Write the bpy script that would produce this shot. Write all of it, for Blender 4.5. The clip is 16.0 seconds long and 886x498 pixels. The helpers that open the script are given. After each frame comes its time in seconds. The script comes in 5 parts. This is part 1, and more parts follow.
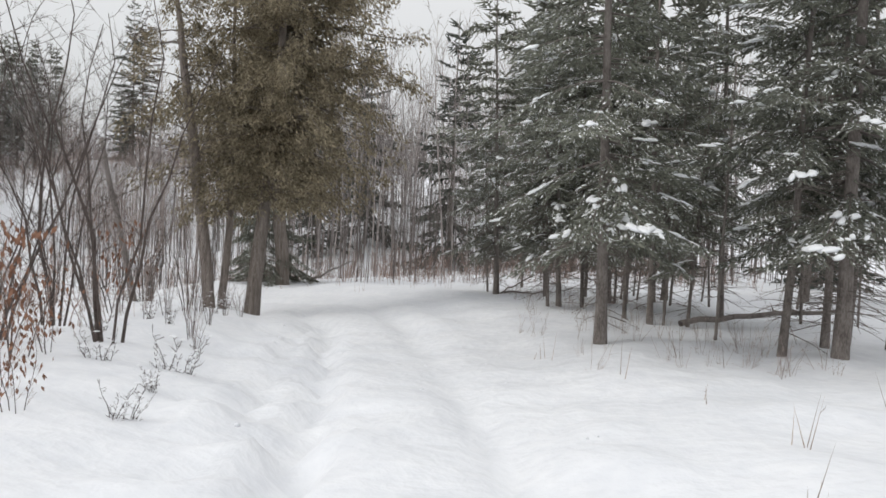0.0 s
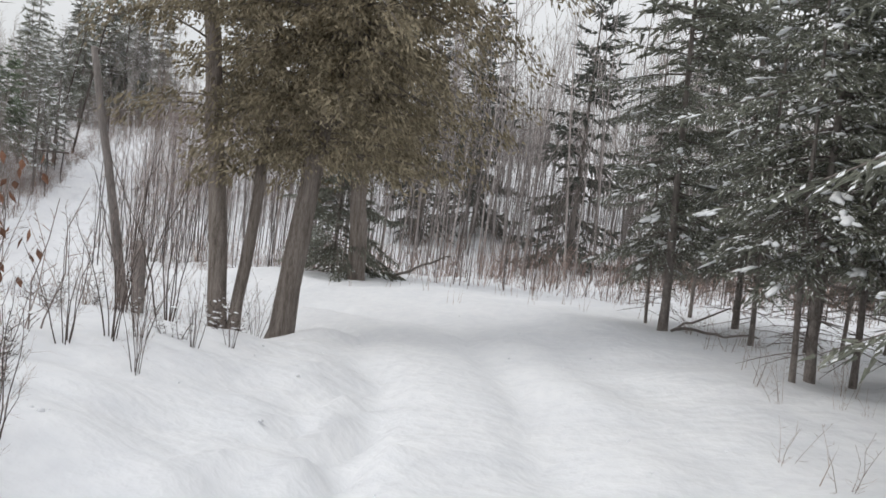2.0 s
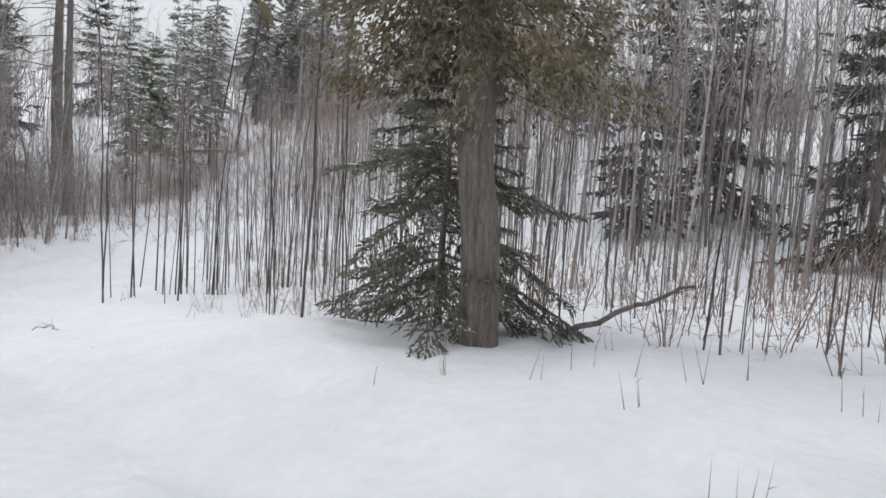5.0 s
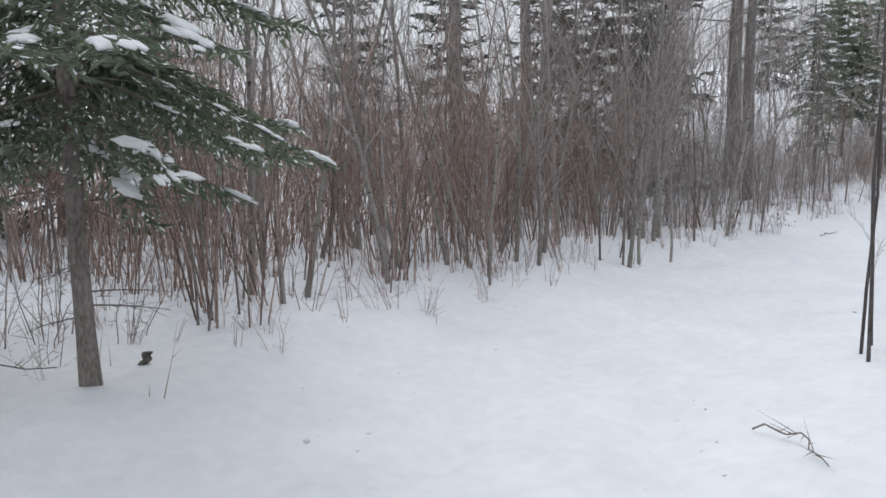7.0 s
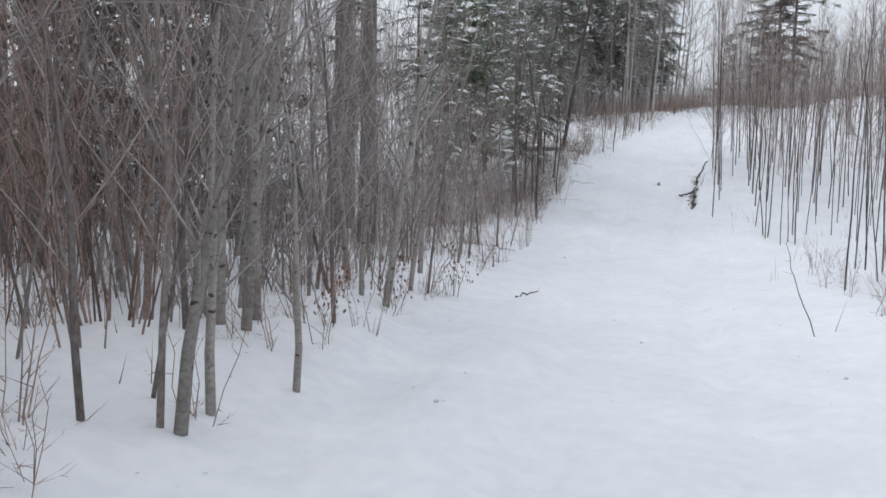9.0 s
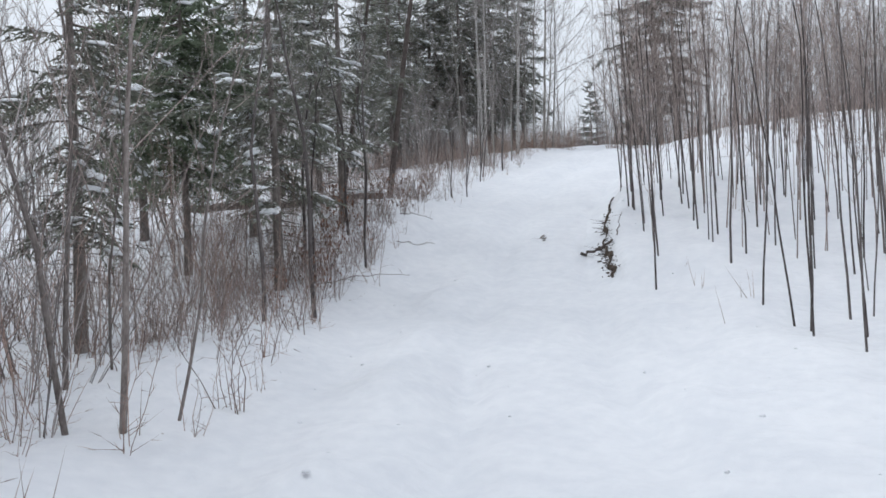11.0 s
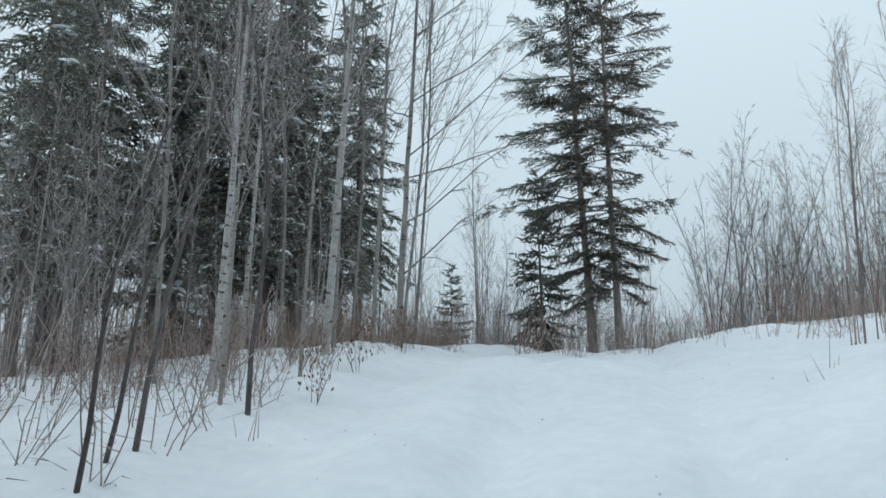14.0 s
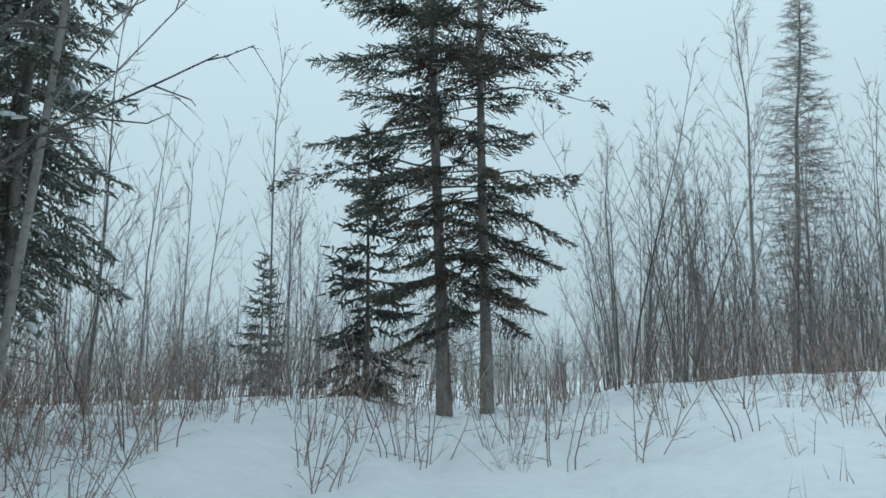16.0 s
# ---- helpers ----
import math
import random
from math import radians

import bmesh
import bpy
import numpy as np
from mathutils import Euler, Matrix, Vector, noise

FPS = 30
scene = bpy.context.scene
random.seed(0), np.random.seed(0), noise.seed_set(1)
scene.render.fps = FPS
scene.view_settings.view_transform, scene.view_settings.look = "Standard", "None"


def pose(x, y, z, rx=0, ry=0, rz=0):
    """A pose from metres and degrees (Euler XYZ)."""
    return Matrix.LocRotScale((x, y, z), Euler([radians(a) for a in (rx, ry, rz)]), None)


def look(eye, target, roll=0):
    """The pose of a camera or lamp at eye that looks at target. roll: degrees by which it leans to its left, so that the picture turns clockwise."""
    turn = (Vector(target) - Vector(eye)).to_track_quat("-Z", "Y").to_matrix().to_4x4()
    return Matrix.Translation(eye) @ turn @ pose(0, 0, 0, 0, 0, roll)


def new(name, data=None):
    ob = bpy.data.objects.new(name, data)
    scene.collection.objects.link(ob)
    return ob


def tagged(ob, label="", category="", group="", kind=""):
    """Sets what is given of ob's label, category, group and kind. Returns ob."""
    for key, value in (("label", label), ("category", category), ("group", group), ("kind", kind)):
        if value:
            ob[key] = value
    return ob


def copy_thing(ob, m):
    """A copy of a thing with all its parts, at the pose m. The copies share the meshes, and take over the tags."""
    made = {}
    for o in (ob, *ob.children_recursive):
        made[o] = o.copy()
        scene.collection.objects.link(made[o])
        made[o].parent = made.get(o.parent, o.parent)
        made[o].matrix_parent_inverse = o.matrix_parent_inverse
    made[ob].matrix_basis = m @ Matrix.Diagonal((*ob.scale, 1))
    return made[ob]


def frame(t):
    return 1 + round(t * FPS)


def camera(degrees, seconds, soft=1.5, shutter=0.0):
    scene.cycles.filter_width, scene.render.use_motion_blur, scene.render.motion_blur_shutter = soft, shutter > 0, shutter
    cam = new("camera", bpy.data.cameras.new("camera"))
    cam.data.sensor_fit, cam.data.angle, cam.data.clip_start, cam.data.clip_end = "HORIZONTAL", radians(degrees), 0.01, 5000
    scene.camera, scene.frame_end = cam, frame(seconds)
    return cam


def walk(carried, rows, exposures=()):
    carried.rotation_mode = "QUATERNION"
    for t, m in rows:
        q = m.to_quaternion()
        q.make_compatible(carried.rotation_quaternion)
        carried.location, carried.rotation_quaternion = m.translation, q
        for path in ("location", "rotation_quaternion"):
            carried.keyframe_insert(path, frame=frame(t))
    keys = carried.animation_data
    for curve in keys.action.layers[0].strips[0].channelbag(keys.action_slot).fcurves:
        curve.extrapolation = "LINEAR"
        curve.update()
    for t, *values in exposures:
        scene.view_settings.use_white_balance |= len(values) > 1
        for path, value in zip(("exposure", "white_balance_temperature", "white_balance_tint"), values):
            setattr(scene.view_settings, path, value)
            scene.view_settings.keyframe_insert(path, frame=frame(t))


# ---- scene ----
# ---- camera and walk ----
cam = camera(59.4, 16.0, soft=1.6)
PATH = [
    (0, (0.000, 0.000, 1.550), (-0.134, 1.993, 1.448), 2.9),
    (0.5, (-0.077, 1.327, 1.495), (-0.256, 3.314, 1.359), 4.1),
    (1, (-0.395, 3.056, 1.363), (-0.649, 5.029, 1.160), 6.4),
    (1.5, (-0.761, 5.063, 1.265), (-1.097, 7.027, 1.091), 7.5),
    (2, (-1.062, 7.022, 1.260), (-1.468, 8.975, 1.110), 7.4),
    (2.5, (-1.586, 9.022, 1.037), (-2.013, 10.964, 0.821), 7.3),
    (3, (-1.909, 10.993, 0.853), (-2.332, 12.924, 0.548), 7.1),
    (3.2, (-2.145, 11.799, 0.713), (-2.548, 13.734, 0.408), 7.7),
    (5.3, (-4.084, 18.710, 0.790), (-5.219, 20.342, 0.568), 4.0),
    (5.5, (-4.789, 19.243, 0.647), (-6.076, 20.747, 0.367), 4.1),
    (6, (-6.334, 20.206, 0.410), (-7.915, 21.375, 0.045), 2.5),
    (6.5, (-8.193, 21.063, 0.167), (-9.971, 21.926, -0.139), 0.3),
    (7, (-9.999, 21.676, -0.060), (-11.899, 22.226, -0.357), -0.9),
    (7.5, (-11.914, 22.161, -0.386), (-13.847, 22.543, -0.730), -1.5),
    (8, (-14.131, 23.068, -0.651), (-15.979, 23.763, -0.973), 0.1),
    (8.5, (-16.452, 24.534, -0.852), (-18.115, 25.616, -1.102), 1.7),
    (9, (-18.715, 26.826, -1.122), (-20.076, 28.283, -1.282), 1.5),
    (9.5, (-20.174, 29.261, -1.088), (-21.335, 30.887, -1.176), -0.3),
    (9.7, (-20.759, 30.235, -1.096), (-21.876, 31.892, -1.163), -0.8),
    (11.8, (-27.095, 41.602, -1.308), (-28.206, 43.261, -1.184), -2.5),
    (12, (-27.711, 42.639, -1.171), (-28.801, 44.309, -1.024), -2.0),
    (12.5, (-29.099, 45.221, -0.845), (-30.135, 46.920, -0.644), -1.4),
    (13, (-30.523, 48.186, -0.287), (-31.469, 49.914, 0.057), 0.6),
    (13.5, (-31.702, 50.869, 0.483), (-32.554, 52.619, 0.944), 0.9),
    (14, (-32.793, 53.643, 1.282), (-33.506, 55.437, 1.802), -0.5),
    (14.5, (-33.493, 55.953, 2.029), (-34.078, 57.789, 2.567), -1.6),
    (15, (-34.008, 58.287, 2.675), (-34.475, 60.155, 3.217), -2.2),
    (15.5, (-34.317, 60.572, 3.337), (-34.690, 62.470, 3.844), -1.5),
    (16, (-34.815, 62.498, 3.763), (-35.133, 64.411, 4.253), -0.8),
]
EXPOSURES = [
    (0.0, 0.05, 6750, 8), (3.0, 0.13, 6650, 8), (6.0, 0.1, 6400, 8), (9.5, 0.06, 6250, 8),
    (12.0, 0.15, 6080, 5), (13.0, 0.0, 5900, -1), (13.6, -0.14, 5820, -3), (15.0, -0.27, 5680, -7), (16.0, -0.29, 5530, -11),
]
walk(cam, [(t, look(eye, target, roll)) for t, eye, target, roll in PATH], EXPOSURES)

# ---- overcast sky and a soft, hidden sun ----
SUN_ELEVATION, SUN_ROTATION = 43.0, 281.0
world = bpy.data.worlds.new("overcast_sky")
scene.world = world
world.use_nodes = True
wn, wl = world.node_tree.nodes, world.node_tree.links
wn.clear()
sky_out = wn.new("ShaderNodeOutputWorld")
sky_bg = wn.new("ShaderNodeBackground")
sky_tex = wn.new("ShaderNodeTexSky")
sky_tex.sky_type, sky_tex.sun_disc = "NISHITA", False
sky_tex.sun_elevation, sky_tex.sun_rotation = radians(SUN_ELEVATION), radians(SUN_ROTATION)
sky_scale = wn.new("ShaderNodeVectorMath")
sky_scale.operation, sky_scale.inputs[3].default_value = "SCALE", 0.08
sky_coord = wn.new("ShaderNodeTexCoord")
sky_sep = wn.new("ShaderNodeSeparateXYZ")
# A cloud layer is about three times as bright overhead as at the horizon.
sky_rise = wn.new("ShaderNodeMapRange")
sky_rise.inputs[1].default_value, sky_rise.inputs[2].default_value = 0.0, 1.0
sky_rise.inputs[3].default_value, sky_rise.inputs[4].default_value = 0.66, 1.3
cloud = wn.new("ShaderNodeVectorMath")
cloud.operation = "SCALE"
cloud.inputs[0].default_value = (0.955, 0.975, 1.03)
sky_mix = wn.new("ShaderNodeMix")
sky_mix.data_type = "RGBA"
sky_mix.inputs[0].default_value = 0.93
wl.new(sky_tex.outputs[0], sky_scale.inputs[0])
wl.new(sky_coord.outputs["Generated"], sky_sep.inputs[0])
wl.new(sky_sep.outputs[2], sky_rise.inputs[0])
wl.new(sky_rise.outputs[0], cloud.inputs[3])
wl.new(sky_scale.outputs[0], sky_mix.inputs[6])
wl.new(cloud.outputs[0], sky_mix.inputs[7])
wl.new(sky_mix.outputs[2], sky_bg.inputs[0])
wl.new(sky_bg.outputs[0], sky_out.inputs[0])
sun = new("sun", bpy.data.lights.new("sun", "SUN"))
sun.data.energy, sun.data.angle, sun.data.color = 0.9, radians(26), (1.0, 0.98, 0.95)
sun.matrix_world = look((-60, 10, 48), (-10, 20, 0))


# ---- materials ----
def shader(name, low, high, scale=8.0, rough=0.8, bump=0.3, stretch=(1, 1, 1), fine=6.0, jitter=0.0, island=0.0, fleck=None, dist=0.02, thin=0.0):
    """Two colours mixed by noise at two scales, with relief; jitter varies it from object to object, island from piece to piece."""
    m = bpy.data.materials.new(name)
    m.use_nodes = True
    n, l = m.node_tree.nodes, m.node_tree.links
    b = n["Principled BSDF"]
    b.inputs["Roughness"].default_value = rough
    b.inputs["Specular IOR Level"].default_value = 0.25
    tc, mp = n.new("ShaderNodeTexCoord"), n.new("ShaderNodeMapping")
    mp.inputs["Scale"].default_value = stretch
    l.new(tc.outputs["Object"], mp.inputs[0])
    big, small = n.new("ShaderNodeTexNoise"), n.new("ShaderNodeTexNoise")
    big.inputs["Scale"].default_value, small.inputs["Scale"].default_value = scale, scale * fine
    big.inputs["Detail"].default_value, small.inputs["Detail"].default_value = 4, 3
    for t in (big, small):
        l.new(mp.outputs[0], t.inputs["Vector"])
    add = n.new("ShaderNodeMath")
    add.operation = "MULTIPLY_ADD"
    add.inputs[1].default_value = 0.5
    half = n.new("ShaderNodeMath")
    half.operation, half.inputs[1].default_value = "MULTIPLY", 0.5
    l.new(small.outputs[0], half.inputs[0])
    l.new(big.outputs[0], add.inputs[0])
    l.new(half.outputs[0], add.inputs[2])
    ramp = n.new("ShaderNodeValToRGB")
    ramp.color_ramp.elements[0].position, ramp.color_ramp.elements[1].position = 0.36, 0.64
    ramp.color_ramp.elements[0].color, ramp.color_ramp.elements[1].color = (*low, 1), (*high, 1)
    l.new(add.outputs[0], ramp.inputs[0])
    col = ramp.outputs[0]
    if fleck:
        ft = n.new("ShaderNodeTexNoise")
        ft.inputs["Scale"].default_value, ft.inputs["Detail"].default_value = fleck[1], 2
        fm = n.new("ShaderNodeMapping")
        fm.inputs["Scale"].default_value = fleck[3]
        l.new(tc.outputs["Object"], fm.inputs[0])
        l.new(fm.outputs[0], ft.inputs["Vector"])
        fr = n.new("ShaderNodeMapRange")
        fr.inputs[1].default_value, fr.inputs[2].default_value = fleck[2], fleck[2] + 0.05
        l.new(ft.outputs[0], fr.inputs[0])
        fx = n.new("ShaderNodeMix")
        fx.data_type = "RGBA"
        l.new(fr.outputs[0], fx.inputs[0])
        l.new(col, fx.inputs[6])
        fx.inputs[7].default_value = (*fleck[0], 1)
        col = fx.outputs[2]
    for amount, node, socket in ((jitter, "ShaderNodeObjectInfo", "Random"), (island, "ShaderNodeNewGeometry", "Random Per Island")):
        if amount:
            src = n.new(node)
            r = n.new("ShaderNodeMapRange")
            r.inputs[3].default_value, r.inputs[4].default_value = 1 - amount, 1 + amount
            l.new(src.outputs[socket], r.inputs[0])
            hsv = n.new("ShaderNodeHueSaturation")
            l.new(r.outputs[0], hsv.inputs["Value"])
            l.new(col, hsv.inputs["Color"])
            col = hsv.outputs[0]
    l.new(col, b.inputs["Base Color"])
    if thin:
        tr, mx = n.new("ShaderNodeBsdfTranslucent"), n.new("ShaderNodeMixShader")
        mx.inputs[0].default_value = thin
        l.new(col, tr.inputs[0])
        l.new(b.outputs[0], mx.inputs[1])
        l.new(tr.outputs[0], mx.inputs[2])
        l.new(mx.outputs[0], n["Material Output"].inputs[0])
    if bump:
        bp = n.new("ShaderNodeBump")
        bp.inputs["Strength"].default_value, bp.inputs["Distance"].default_value = bump, dist
        l.new(add.outputs[0], bp.inputs["Height"])
        l.new(bp.outputs[0], b.inputs["Normal"])
    return m


SNOW = shader("fresh_snow", (0.7, 0.715, 0.75), (0.78, 0.79, 0.815), 1.2, 0.65, 0.32, fine=5, dist=0.18)
TREE_SNOW = shader("clinging_snow", (0.78, 0.795, 0.82), (0.86, 0.87, 0.885), 6, 0.7, 0.4, dist=0.02)
SPRUCE_BARK = shader("spruce_bark", (0.115, 0.097, 0.087), (0.28, 0.25, 0.23), 9, 0.9, 0.8, (1, 1, 0.35), jitter=0.2)
CEDAR_BARK = shader("cedar_bark", (0.1, 0.082, 0.07), (0.27, 0.235, 0.21), 11, 0.9, 1.0, (1.6, 1.6, 0.14), jitter=0.1, dist=0.03)
STEM_BARK = shader("sapling_bark", (0.11, 0.092, 0.085), (0.27, 0.238, 0.222), 10, 0.85, 0.4, (1, 1, 0.4), jitter=0.3, island=0.3)
POLE_BARK = shader("pole_bark", (0.065, 0.056, 0.054), (0.15, 0.132, 0.128), 10, 0.85, 0.4, (1, 1, 0.4), jitter=0.3)
ALDER_BARK = shader("alder_bark", (0.05, 0.04, 0.036), (0.13, 0.105, 0.095), 12, 0.8, 0.4, island=0.25)
TWIG = shader("winter_twig", (0.24, 0.192, 0.174), (0.41, 0.345, 0.322), 5, 0.85, 0.0, island=0.35)
RED_TWIG = shader("reddish_brush_twig", (0.21, 0.147, 0.124), (0.39, 0.295, 0.258), 4, 0.85, 0.0, island=0.55)
GREY_TWIG = shader("grey_twig", (0.2, 0.176, 0.168), (0.4, 0.365, 0.355), 5, 0.85, 0.0, island=0.5)
DEAD_TWIG = shader("dead_conifer_twig", (0.13, 0.11, 0.098), (0.24, 0.21, 0.19), 6, 0.9, 0.0, island=0.2)
DARK_TWIG = shader("dark_brush_twig", (0.12, 0.102, 0.097), (0.23, 0.204, 0.196), 5, 0.85, 0.0, island=0.35)
NEEDLES = shader("spruce_needles", (0.175, 0.183, 0.15), (0.3, 0.305, 0.255), 5, 0.7, 0.0, jitter=0.15, island=0.4, thin=0.4)
DARK_NEEDLES = shader("dark_spruce_needles", (0.1, 0.108, 0.088), (0.18, 0.185, 0.155), 5, 0.7, 0.0, jitter=0.1, island=0.4, thin=0.35)
FRESH_NEEDLES = shader("green_spruce_needles", (0.15, 0.185, 0.13), (0.28, 0.325, 0.235), 5, 0.7, 0.0, jitter=0.1, island=0.4, thin=0.45)
FAR_NEEDLES = shader("fir_needles", (0.1, 0.112, 0.098), (0.165, 0.176, 0.156), 3, 0.75, 0.0, jitter=0.2, island=0.35, thin=0.4)
CEDAR_LEAF = shader("cedar_scale_foliage", (0.19, 0.162, 0.112), (0.34, 0.292, 0.208), 3, 0.75, 0.0, jitter=0.1, island=0.45, thin=0.45)
BIRCH_BARK = shader("birch_bark", (0.3, 0.285, 0.27), (0.5, 0.48, 0.46), 4, 0.7, 0.3, fleck=((0.06, 0.05, 0.045), 7.0, 0.6, (1, 1, 2.6)), jitter=0.1)
ASPEN_BARK = shader("aspen_bark", (0.2, 0.185, 0.17), (0.36, 0.335, 0.31), 4, 0.8, 0.3, fleck=((0.07, 0.06, 0.05), 6.0, 0.62, (1, 1, 2.2)), jitter=0.2)
SNAG_WOOD = shader("weathered_snag", (0.14, 0.125, 0.117), (0.28, 0.25, 0.235), 7, 0.9, 0.7, (1.5, 1.5, 0.2), jitter=0.15)
DEAD_LEAF = shader("dry_brown_leaf", (0.14, 0.07, 0.045), (0.28, 0.15, 0.1), 8, 0.8, 0.0, island=0.4)
DRY_GRASS = shader("dry_weed_stalk", (0.2, 0.14, 0.11), (0.36, 0.28, 0.23), 8, 0.85, 0.0, island=0.4)
RUSTY_NEEDLES = shader("rusty_spruce_needles", (0.1, 0.088, 0.072), (0.19, 0.16, 0.135), 4, 0.75, 0.0, island=0.4, thin=0.3)
EARTH = shader("frozen_earth", (0.03, 0.024, 0.02), (0.13, 0.1, 0.078), 5, 0.95, 1.0, dist=0.06)

# ---- the lie of the land ----
ROAD = [(2, -30, 0.3), (1, -12, 0.15), (0, 0, -0.05), (-0.4, 3.1, -0.24), (-1.1, 7.0, -0.36), (-1.9, 11.0, -0.75), (-2.7, 15.0, -0.88),
        (-4.1, 18.7, -0.9), (-6.3, 20.2, -1.2), (-10.0, 21.7, -1.68), (-14.1, 23.1, -2.25), (-16.5, 24.5, -2.45), (-18.7, 26.8, -2.68),
        (-20.2, 29.3, -2.75), (-24.0, 36.0, -2.85), (-27.1, 41.6, -2.85), (-29.1, 45.2, -2.45), (-30.5, 48.2, -1.87), (-31.7, 50.9, -1.1),
        (-32.8, 53.6, -0.32), (-34.0, 58.3, 1.08), (-34.8, 62.5, 2.16), (-35.8, 70.0, 3.3), (-36.5, 77.0, 4.3), (-36.8, 82.0, 4.75), (-37.2, 100.0, 5.4)]
# Hollows and humps: x, y, height, radius.
MOUNDS = [(-6.6, 17.6, -0.5, 1.3), (-35.4, 51.2, 0.45, 1.6), (1.5, 17.5, 0.15, 2.5), (-30.75, 53.7, 0.2, 0.55), (-30.25, 52.5, 0.2, 0.45), (-38.2, 65.0, 0.2, 1.8), (-30.0, 76.5, 0.36, 3.6),
          (-5.35, 17.9, 0.16, 0.5), (-35.3, 63.2, 0.25, 0.9), (-10.0, 25.4, 0.15, 1.5)]


# The edge of the track where it has cut into the slope: y and x.
CUT = ([49.2, 49.6, 51.2, 52.4, 56.0, 56.6], [-29.25, -29.5, -30.25, -30.72, -31.62, -31.8])


def cut_rise(px, py):
    """Height of the bank behind the cut edge."""
    d = px - np.interp(py, *CUT)
    k = np.clip(d / 0.3, 0, 1)
    ends = np.clip((py - 49.0) / 0.8, 0, 1) * np.clip((57.0 - py) / 1.6, 0, 1)
    return 0.3 * ends * k * k * (3 - 2 * k) * np.exp(-np.clip(d, 0, None) / 2.5)


def road_line():
    pts = np.array(ROAD, float)
    out = []
    for a, b in zip(pts[:-1], pts[1:]):
        n = max(2, int(np.linalg.norm((b - a)[:2])))
        out += [a + (b - a) * k / n for k in range(n)]
    return np.array(out + [pts[-1]])


LINE = road_line()
HEADING = np.gradient(LINE[:, :2], axis=0)
HEADING /= np.linalg.norm(HEADING, axis=1)[:, None]


def lane(px, py):
    """Distance from the track and the signed offset to its right."""
    px, py = np.atleast_1d(np.asarray(px, float)), np.atleast_1d(np.asarray(py, float))
    dist, side = np.empty(len(px)), np.empty(len(px))
    for i in range(0, len(px), 20000):
        s = slice(i, i + 20000)
        d2 = (px[s, None] - LINE[None, :, 0]) ** 2 + (py[s, None] - LINE[None, :, 1]) ** 2
        k = d2.argmin(1)
        dist[s] = np.sqrt(d2[np.arange(len(k)), k])
        side[s] = (px[s] - LINE[k, 0]) * HEADING[k, 1] - (py[s] - LINE[k, 1]) * HEADING[k, 0]
    return dist, side


def lattice(px, py, cell, seed):
    """Smooth value noise from -1 to 1."""
    table = np.random.RandomState(seed).uniform(-1, 1, (97, 97))
    u, v = px / cell, py / cell
    i, j = np.floor(u).astype(int), np.floor(v).astype(int)
    a, b = u - i, v - j
    a, b = a * a * (3 - 2 * a), b * b * (3 - 2 * b)
    t = lambda p, q: table[p % 97, q % 97]
    return (t(i, j) * (1 - a) + t(i + 1, j) * a) * (1 - b) + (t(i, j + 1) * (1 - a) + t(i + 1, j + 1) * a) * b


def ground(px, py):
    px, py = np.atleast_1d(np.asarray(px, float)), np.atleast_1d(np.asarray(py, float))
    z = np.empty(len(px))
    for i in range(0, len(px), 20000):
        s = slice(i, i + 20000)
        d2 = (px[s, None] - LINE[None, :, 0]) ** 2 + (py[s, None] - LINE[None, :, 1]) ** 2
        m = d2.min(1)[:, None]
        w = np.exp(-(d2 - m) / (2 * (2.0 + 0.25 * np.sqrt(m)) ** 2))
        k = np.clip((np.sqrt(m[:, 0]) - 1.7) / 1.6, 0, 1)
        z[s] = (w * LINE[:, 2]).sum(1) / w.sum(1) + 0.3 * k * k * (3 - 2 * k)
    for mx, my, h, r in MOUNDS:
        z += h * np.exp(-((px - mx) ** 2 + (py - my) ** 2) / (2 * r * r))
    return z + cut_rise(px, py)


def surface(px, py):
    """The snow as it lies: drifts, wheel tracks and lumps on the land."""
    px, py = np.atleast_1d(np.asarray(px, float)), np.atleast_1d(np.asarray(py, float))
    z = ground(px, py)
    dist, side = lane(px, py)
    wild = np.clip((dist - 1.6) / 1.5, 0, 1)
    z += wild * (0.1 * lattice(px, py, 2.3, 1) + 0.075 * lattice(px, py, 0.9, 2) + 0.03 * lattice(px, py, 0.35, 3))
    near = 1 - wild
    off = side - 0.35 + 0.18 * lattice(px, py, 9.0, 4)
    rut = np.exp(-(((np.abs(off) - 0.78) / 0.19) ** 2))
    z += near * (-0.12 * rut * (1 + 0.7 * lattice(px, py, 1.2, 5)) + 0.03 * lattice(px, py, 0.75, 6) + 0.012 * lattice(px, py, 0.3, 7))
    # Churned snow at the start, where wheels have turned, and a bank of thrown-up snow beside it.
    churn = near * np.clip((17.0 - py) / 4.0, 0, 1) * np.exp(-(((side + 0.75) / 0.95) ** 2))
    z += churn * (0.11 * lattice(px, py, 0.62, 61) + 0.085 * lattice(px, py, 0.36, 62))
    z -= churn * 0.15 * np.exp(-(((np.abs(side + 0.9 + 0.35 * lattice(px, py, 5.0, 63)) - 0.3) / 0.13) ** 2))
    z += np.clip((24.0 - py) / 4.0, 0, 1) * np.exp(-(((side + 2.15) / 0.5) ** 2)) * (0.1 + 0.1 * lattice(px, py, 0.8, 64))
    z += np.exp(-(((np.abs(off) - 1.55) / 0.4) ** 2)) * (0.07 * (1 + lattice(px, py, 1.5, 8)) + 0.07 * lattice(px, py, 0.62, 9) + 0.035 * lattice(px, py, 0.33, 10))
    return z


def on(x, y, dz=0.0):
    return float(surface([x], [y])[0]) + dz


